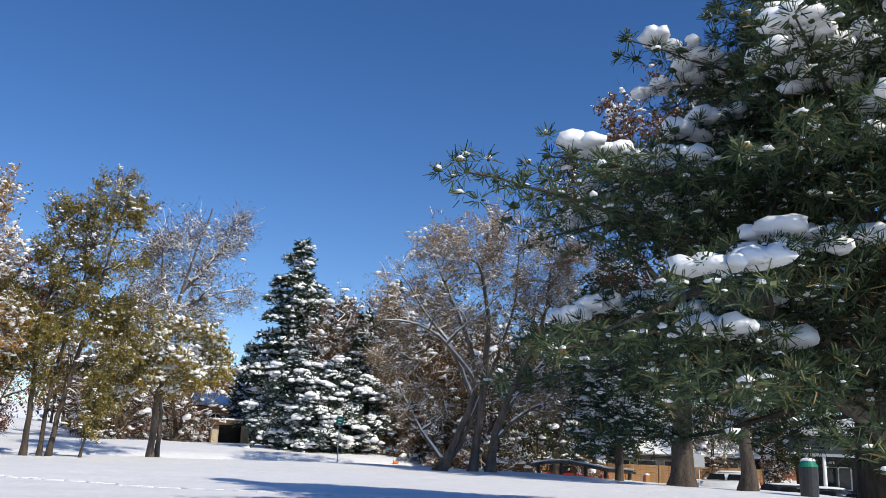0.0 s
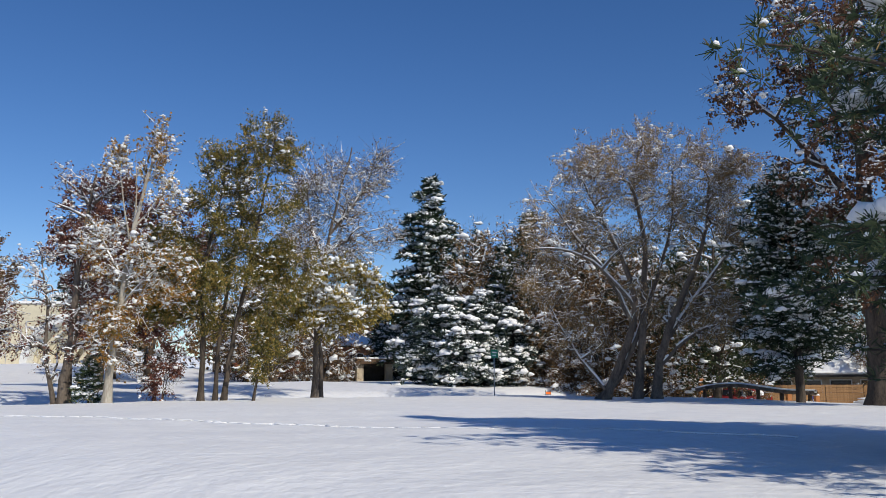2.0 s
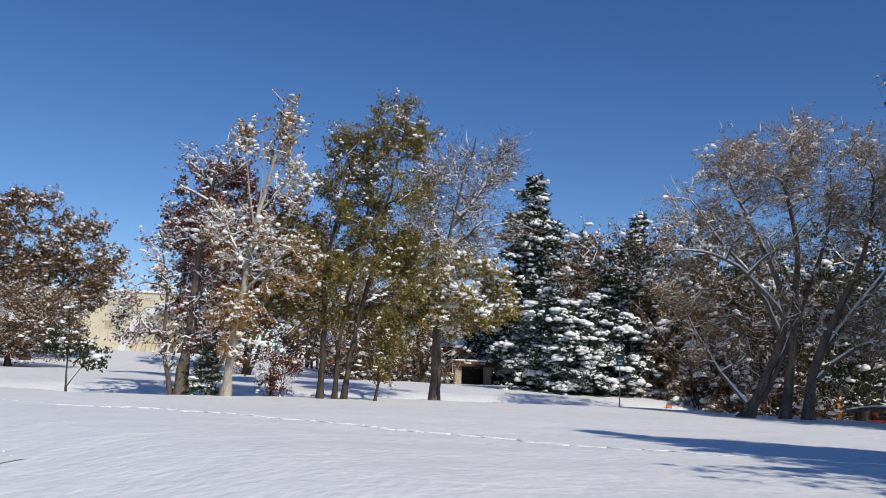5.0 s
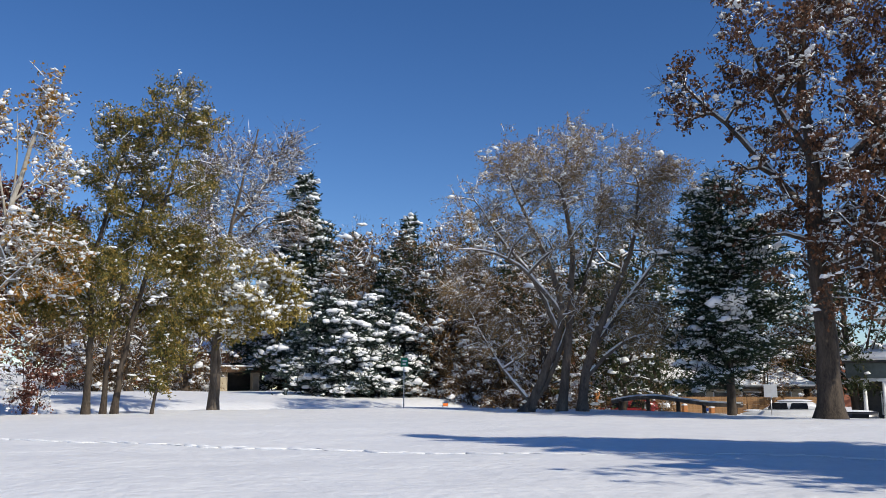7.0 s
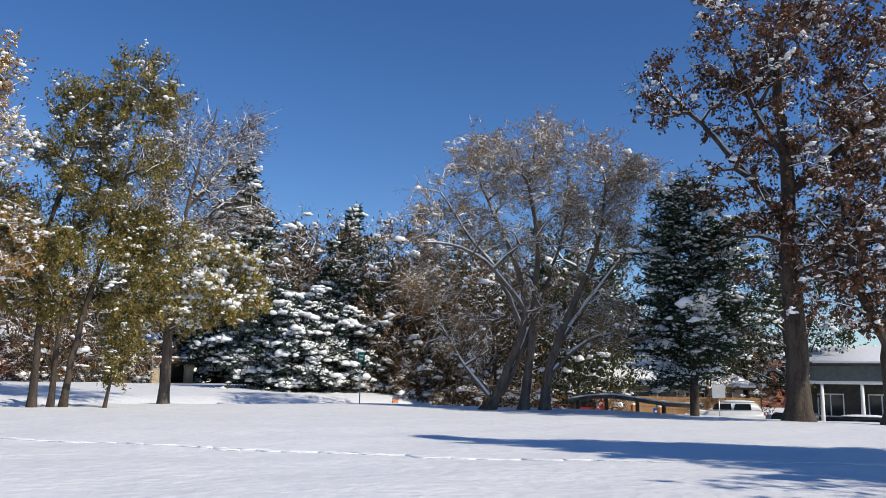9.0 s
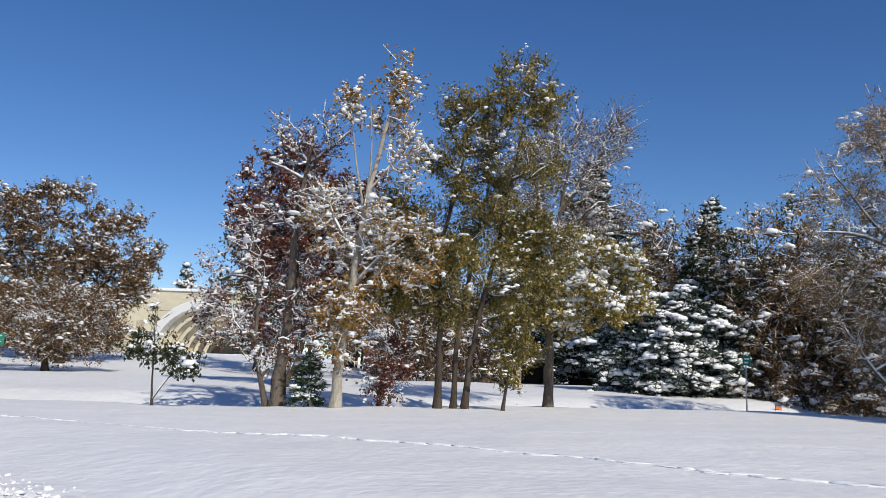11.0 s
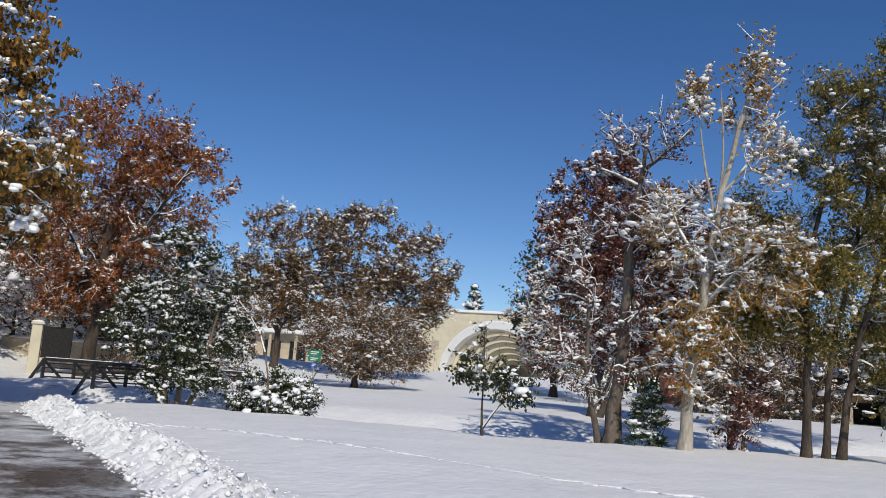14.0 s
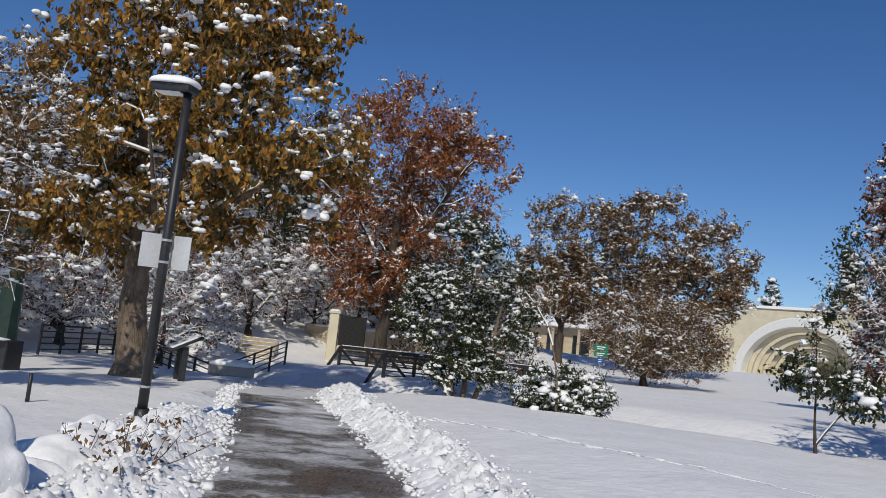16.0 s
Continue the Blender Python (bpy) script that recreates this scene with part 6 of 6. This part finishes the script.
def notice_stand():
    k = thing("notice_stand", pose(-20.9, 17.2, gz(-20.9, 17.2) - 0.04, 0, 0, -28), "dark slanted notice stand on two posts", "notice stand")
    for x in (-0.36, 0.36):
        part("post", box_bm(0.2, 0.16, 0.95, (x, 0, 0), 0.012), BLACK, k)
    part("panel", box_bm(1.15, 0.95, 0.07, (0, 0, 0), 0.015), BLACK, k, at=pose(0, 0, 1.0, 28, 0, 0))
    part("panel_snow", box_bm(1.05, 0.8, 0.035, (0, 0, 0), 0.015, seg=2), SNOW_TREE, k, "thin snow", at=pose(0, -0.02, 1.075, 28, 0, 0))
    c = thing("low_block", pose(-22.9, 20.8, gz(-22.9, 20.8) - 0.03, 0, 0, 40), "low concrete block covered with snow", "block")
    part("block", box_bm(1.4, 0.5, 0.34, (0, 0, 0), 0.03), CONCRETE, c)
    snow_cap(1.45, 0.55, 0.2, c, (0, 0, 0.34))
    m = thing("sign_monument", pose(-28.7, 32.6, gz(-28.7, 32.6) - 0.1, 0, 0, 36), "cream pillar carrying a black display board", "sign")
    z = 3.0 - gz(-28.7, 32.6)
    part("pillar", box_bm(0.45, 0.5, z, (-0.55, 0, 0), 0.03), CREAM, m)
    part("capstone", box_bm(0.56, 0.6, 0.1, (-0.55, 0, z + 0.004), 0.02), CREAM, m)
    part("display", box_bm(1.25, 0.22, z * 0.62, (0.34, 0, z * 0.36), 0.02), RUBBER, m, "black display board")
    part("ledge", box_bm(1.3, 0.3, 0.1, (0.34, -0.02, z * 0.3), 0.02), CREAM, m)
    snow_cap(0.55, 0.6, 0.1, m, (-0.55, 0, z + 0.12))
    w = thing("low_wall", pose(-30.5, 36.5, gz(-30.5, 36.5) - 0.1, 0, 0, 20), "low stone wall with snow along its top", "wall")
    part("wall", box_bm(7, 0.5, 1.5, (0, 0, 0), 0.03), STONE_WALL, w)
    snow_cap(7, 0.6, 0.16, w, (0, 0, 1.5))


notice_stand()


def rock(x, y, sx, sy, sz, label, seed, turn=0, name="boulder", group="boulders beside the path"):
    r = thing(name, pose(x, y, gz(x, y) - 0.08, 0, 0, turn), label, name.replace("_", " "), group)
    bm = bmesh.new()
    bmesh.ops.create_icosphere(bm, subdivisions=4, radius=1)
    for v in bm.verts:
        p = v.co
        w = 1 + 0.16 * noise.noise(p * 1.4 + Vector((seed, 0, 0))) + 0.05 * noise.noise(p * 4 + Vector((0, seed, 0)))
        v.co = Vector((p.x * sx / 2 * w, p.y * sy / 2 * w, max(0.0, (p.z * 0.62 + 0.38)) * sz * 0.92 * w))
    part("stone", bm, ROCK, r, smooth=True)
    bm = bmesh.new()
    bmesh.ops.create_icosphere(bm, subdivisions=4, radius=1)
    for v in bm.verts:
        p = v.co
        w = 1.06 + 0.26 * noise.noise(p * 1.5 + Vector((seed * 3.7, 0, 0))) + 0.06 * noise.noise(p * 3 + Vector((0, seed, 0)))
        v.co = Vector((p.x * sx / 2 * w, p.y * sy / 2 * w, (max(-0.28, p.z) * 0.62 + 0.38) * sz * w + 0.03))
    part("snow_cover", bm, SNOW_TREE, r, "smooth cover of snow", True)


rock(-7.75, 5.1, 0.74, 0.66, 0.72, "boulder smoothly covered with deep snow", 1, 20)
rock(7.0, 67.0, 3.4, 1.9, 1.25, "rounded mound of deep snow beside the shed", 9, 10, "snow_mound", "")
rock(-8.25, 5.85, 0.62, 0.5, 0.30, "low stone rounded over with snow", 2, 50)
rock(-9.1, 6.5, 0.85, 0.6, 0.34, "low stone rounded over with snow", 3, 70)
rock(-7.35, 6.1, 0.42, 0.36, 0.2, "low stone rounded over with snow", 4, 10)
rock(-9.9, 7.4, 0.7, 0.5, 0.3, "low stone rounded over with snow", 5, 120)
rock(-10.9, 8.1, 0.6, 0.5, 0.3, "low stone rounded over with snow", 6, 30)


def utility_box():
    u = thing("utility_cabinet", pose(-8.75, 5.0, gz(-8.75, 5.0) - 0.05, 0, 0, 30), "pale grey utility cabinet with a cap of snow", "cabinet")
    part("body", box_bm(0.7, 0.5, 1.18, (0, 0, 0), 0.02), ALU, u)
    part("lid", box_bm(0.76, 0.56, 0.08, (0, 0, 1.184), 0.02), ALU, u)
    part("door", box_bm(0.6, 0.02, 0.98, (0, -0.258, 0.1), 0.004), ALU, u)
    snow_cap(0.8, 0.6, 0.24, u, (0, 0, 1.27))
    g = thing("green_pylon", pose(-21.6, 12.6, gz(-21.6, 12.6) - 0.05, 0, 0, 30), "tall tapering dark green post on a black base", "post")
    part("base", box_bm(0.68, 0.68, 0.75, (0, 0, 0), 0.03), BLACK, g)
    part("shaft", rod_bm((0, 0, 0.74), (0.05, 0, 3.4), 0.30, 0.16, 8), GREEN_PAINT, g)
    snow_cap(0.6, 0.6, 0.06, g, (0, -0.3, 0.74))
    p = thing("marker_post", pose(-15.2, 9.75, gz(-15.2, 9.75) - 0.03, 4, 6, 0), "short black marker post in the snow", "post")
    part("shaft", rod_bm((0, 0, 0), (0, 0, 0.5), 0.035, 0.03, 10), BLACK, p, smooth=True)
    t = thing("litter_bin", pose(27.6, 12.3, gz(27.6, 12.3) - 0.03, 0, 0, 20), "dark park litter bin with a green lid", "litter bin")
    part("body", rod_bm((0, 0, 0), (0, 0, 0.95), 0.28, 0.3, 18), BLACK, t, smooth=False)
    part("lid", rod_bm((0, 0, 0.954), (0, 0, 1.14), 0.32, 0.2, 18), GREEN_SIGN, t, "green lid")
    snow_cap(0.4, 0.4, 0.1, t, (0, 0, 1.14))
    o = thing("safety_net", pose(20.6, 41.4, gz(20.6, 41.4) - 0.02, 0, 0, 15), "short strip of orange safety netting", "netting")
    part("net", box_bm(0.36, 0.03, 0.14, (0, 0, 0.07), 0.005), ORANGE_PLASTIC, o)
    for x in (-0.17, 0.17):
        part("stake", rod_bm((x, 0, 0), (x, 0, 0.3), 0.02, None, 6), DARK_WOOD, o)


utility_box()


def log_rail():
    z = gz(26.6, 28)
    l = thing("log_rail", pose(26.6, 28.0, z), "curved log rail on short posts, snow on top", "rail")
    pts = np.array([(-1.2, 2.8, 0.42), (-0.6, 1.8, 0.62), (0, 0.7, 0.66), (0.5, -0.6, 0.5), (0.9, -1.9, 0.36), (1.3, -3.6, 0.34)])
    q = np.stack([np.interp(np.linspace(0, 5, 26), np.arange(6), pts[:, k]) for k in range(3)], -1)
    for _ in range(3):
        q[1:-1] = (q[:-2] + 2 * q[1:-1] + q[2:]) / 4
    V, F = hose(q, 0.10)
    link_mesh("log", V, F, BARK_BROWN, l)
    V, F = hose(q + (0, 0, 0.07), 0.07)
    link_mesh("log_snow", V, F, SNOW_TREE, l, "ridge of snow")
    for k in (2, 8, 14, 19, 24):
        part("post", rod_bm((q[k][0], q[k][1], -0.5), (q[k][0], q[k][1], q[k][2]), 0.10, 0.09, 10), DARK_WOOD, l, smooth=True)


log_rail()


def dry_plant(x, y, seed, h=0.5, n=9):
    rng = np.random.default_rng(seed)
    pl = thing("dry_plant", pose(x, y, gz(x, y) - 0.02), "withered brown plant poking out of the snow", "plant", "dry plants by the path")
    A = np.repeat(np.zeros((1, 3)), n, 0) + rng.normal(0, 0.05, (n, 3)) * (1, 1, 0)
    B = A + np.c_[rng.normal(0, 0.2, n), rng.normal(0, 0.2, n), rng.uniform(0.5, 1, n) * h]
    M = (A + B) / 2 + rng.normal(0, 0.03, (n, 3))
    V, F = merge([tubes(A, M, np.full(n, 0.006), np.full(n, 0.005), 4), tubes(M, B, np.full(n, 0.005), np.full(n, 0.003), 4)])
    link_mesh("stalk", V, F, TWIG, pl)
    k = rng.uniform(0.35, 1, (n * 7, 1))
    idx = rng.integers(0, n, n * 7)
    C = A[idx] + (B[idx] - A[idx]) * k + rng.normal(0, 0.035, (n * 7, 3))
    V, F = leaf_quads(C, 0.07, rng, 0.5)
    link_mesh("foliage", V, F, L_BROWN, pl, smooth=False)


for i, (x, y) in enumerate(((-8.5, 6.95), (-8.8, 7.3), (-9.4, 7.0), (-10.2, 8.6), (-8.0, 6.5))):
    dry_plant(x, y, 200 + i, 0.55 - 0.05 * i)
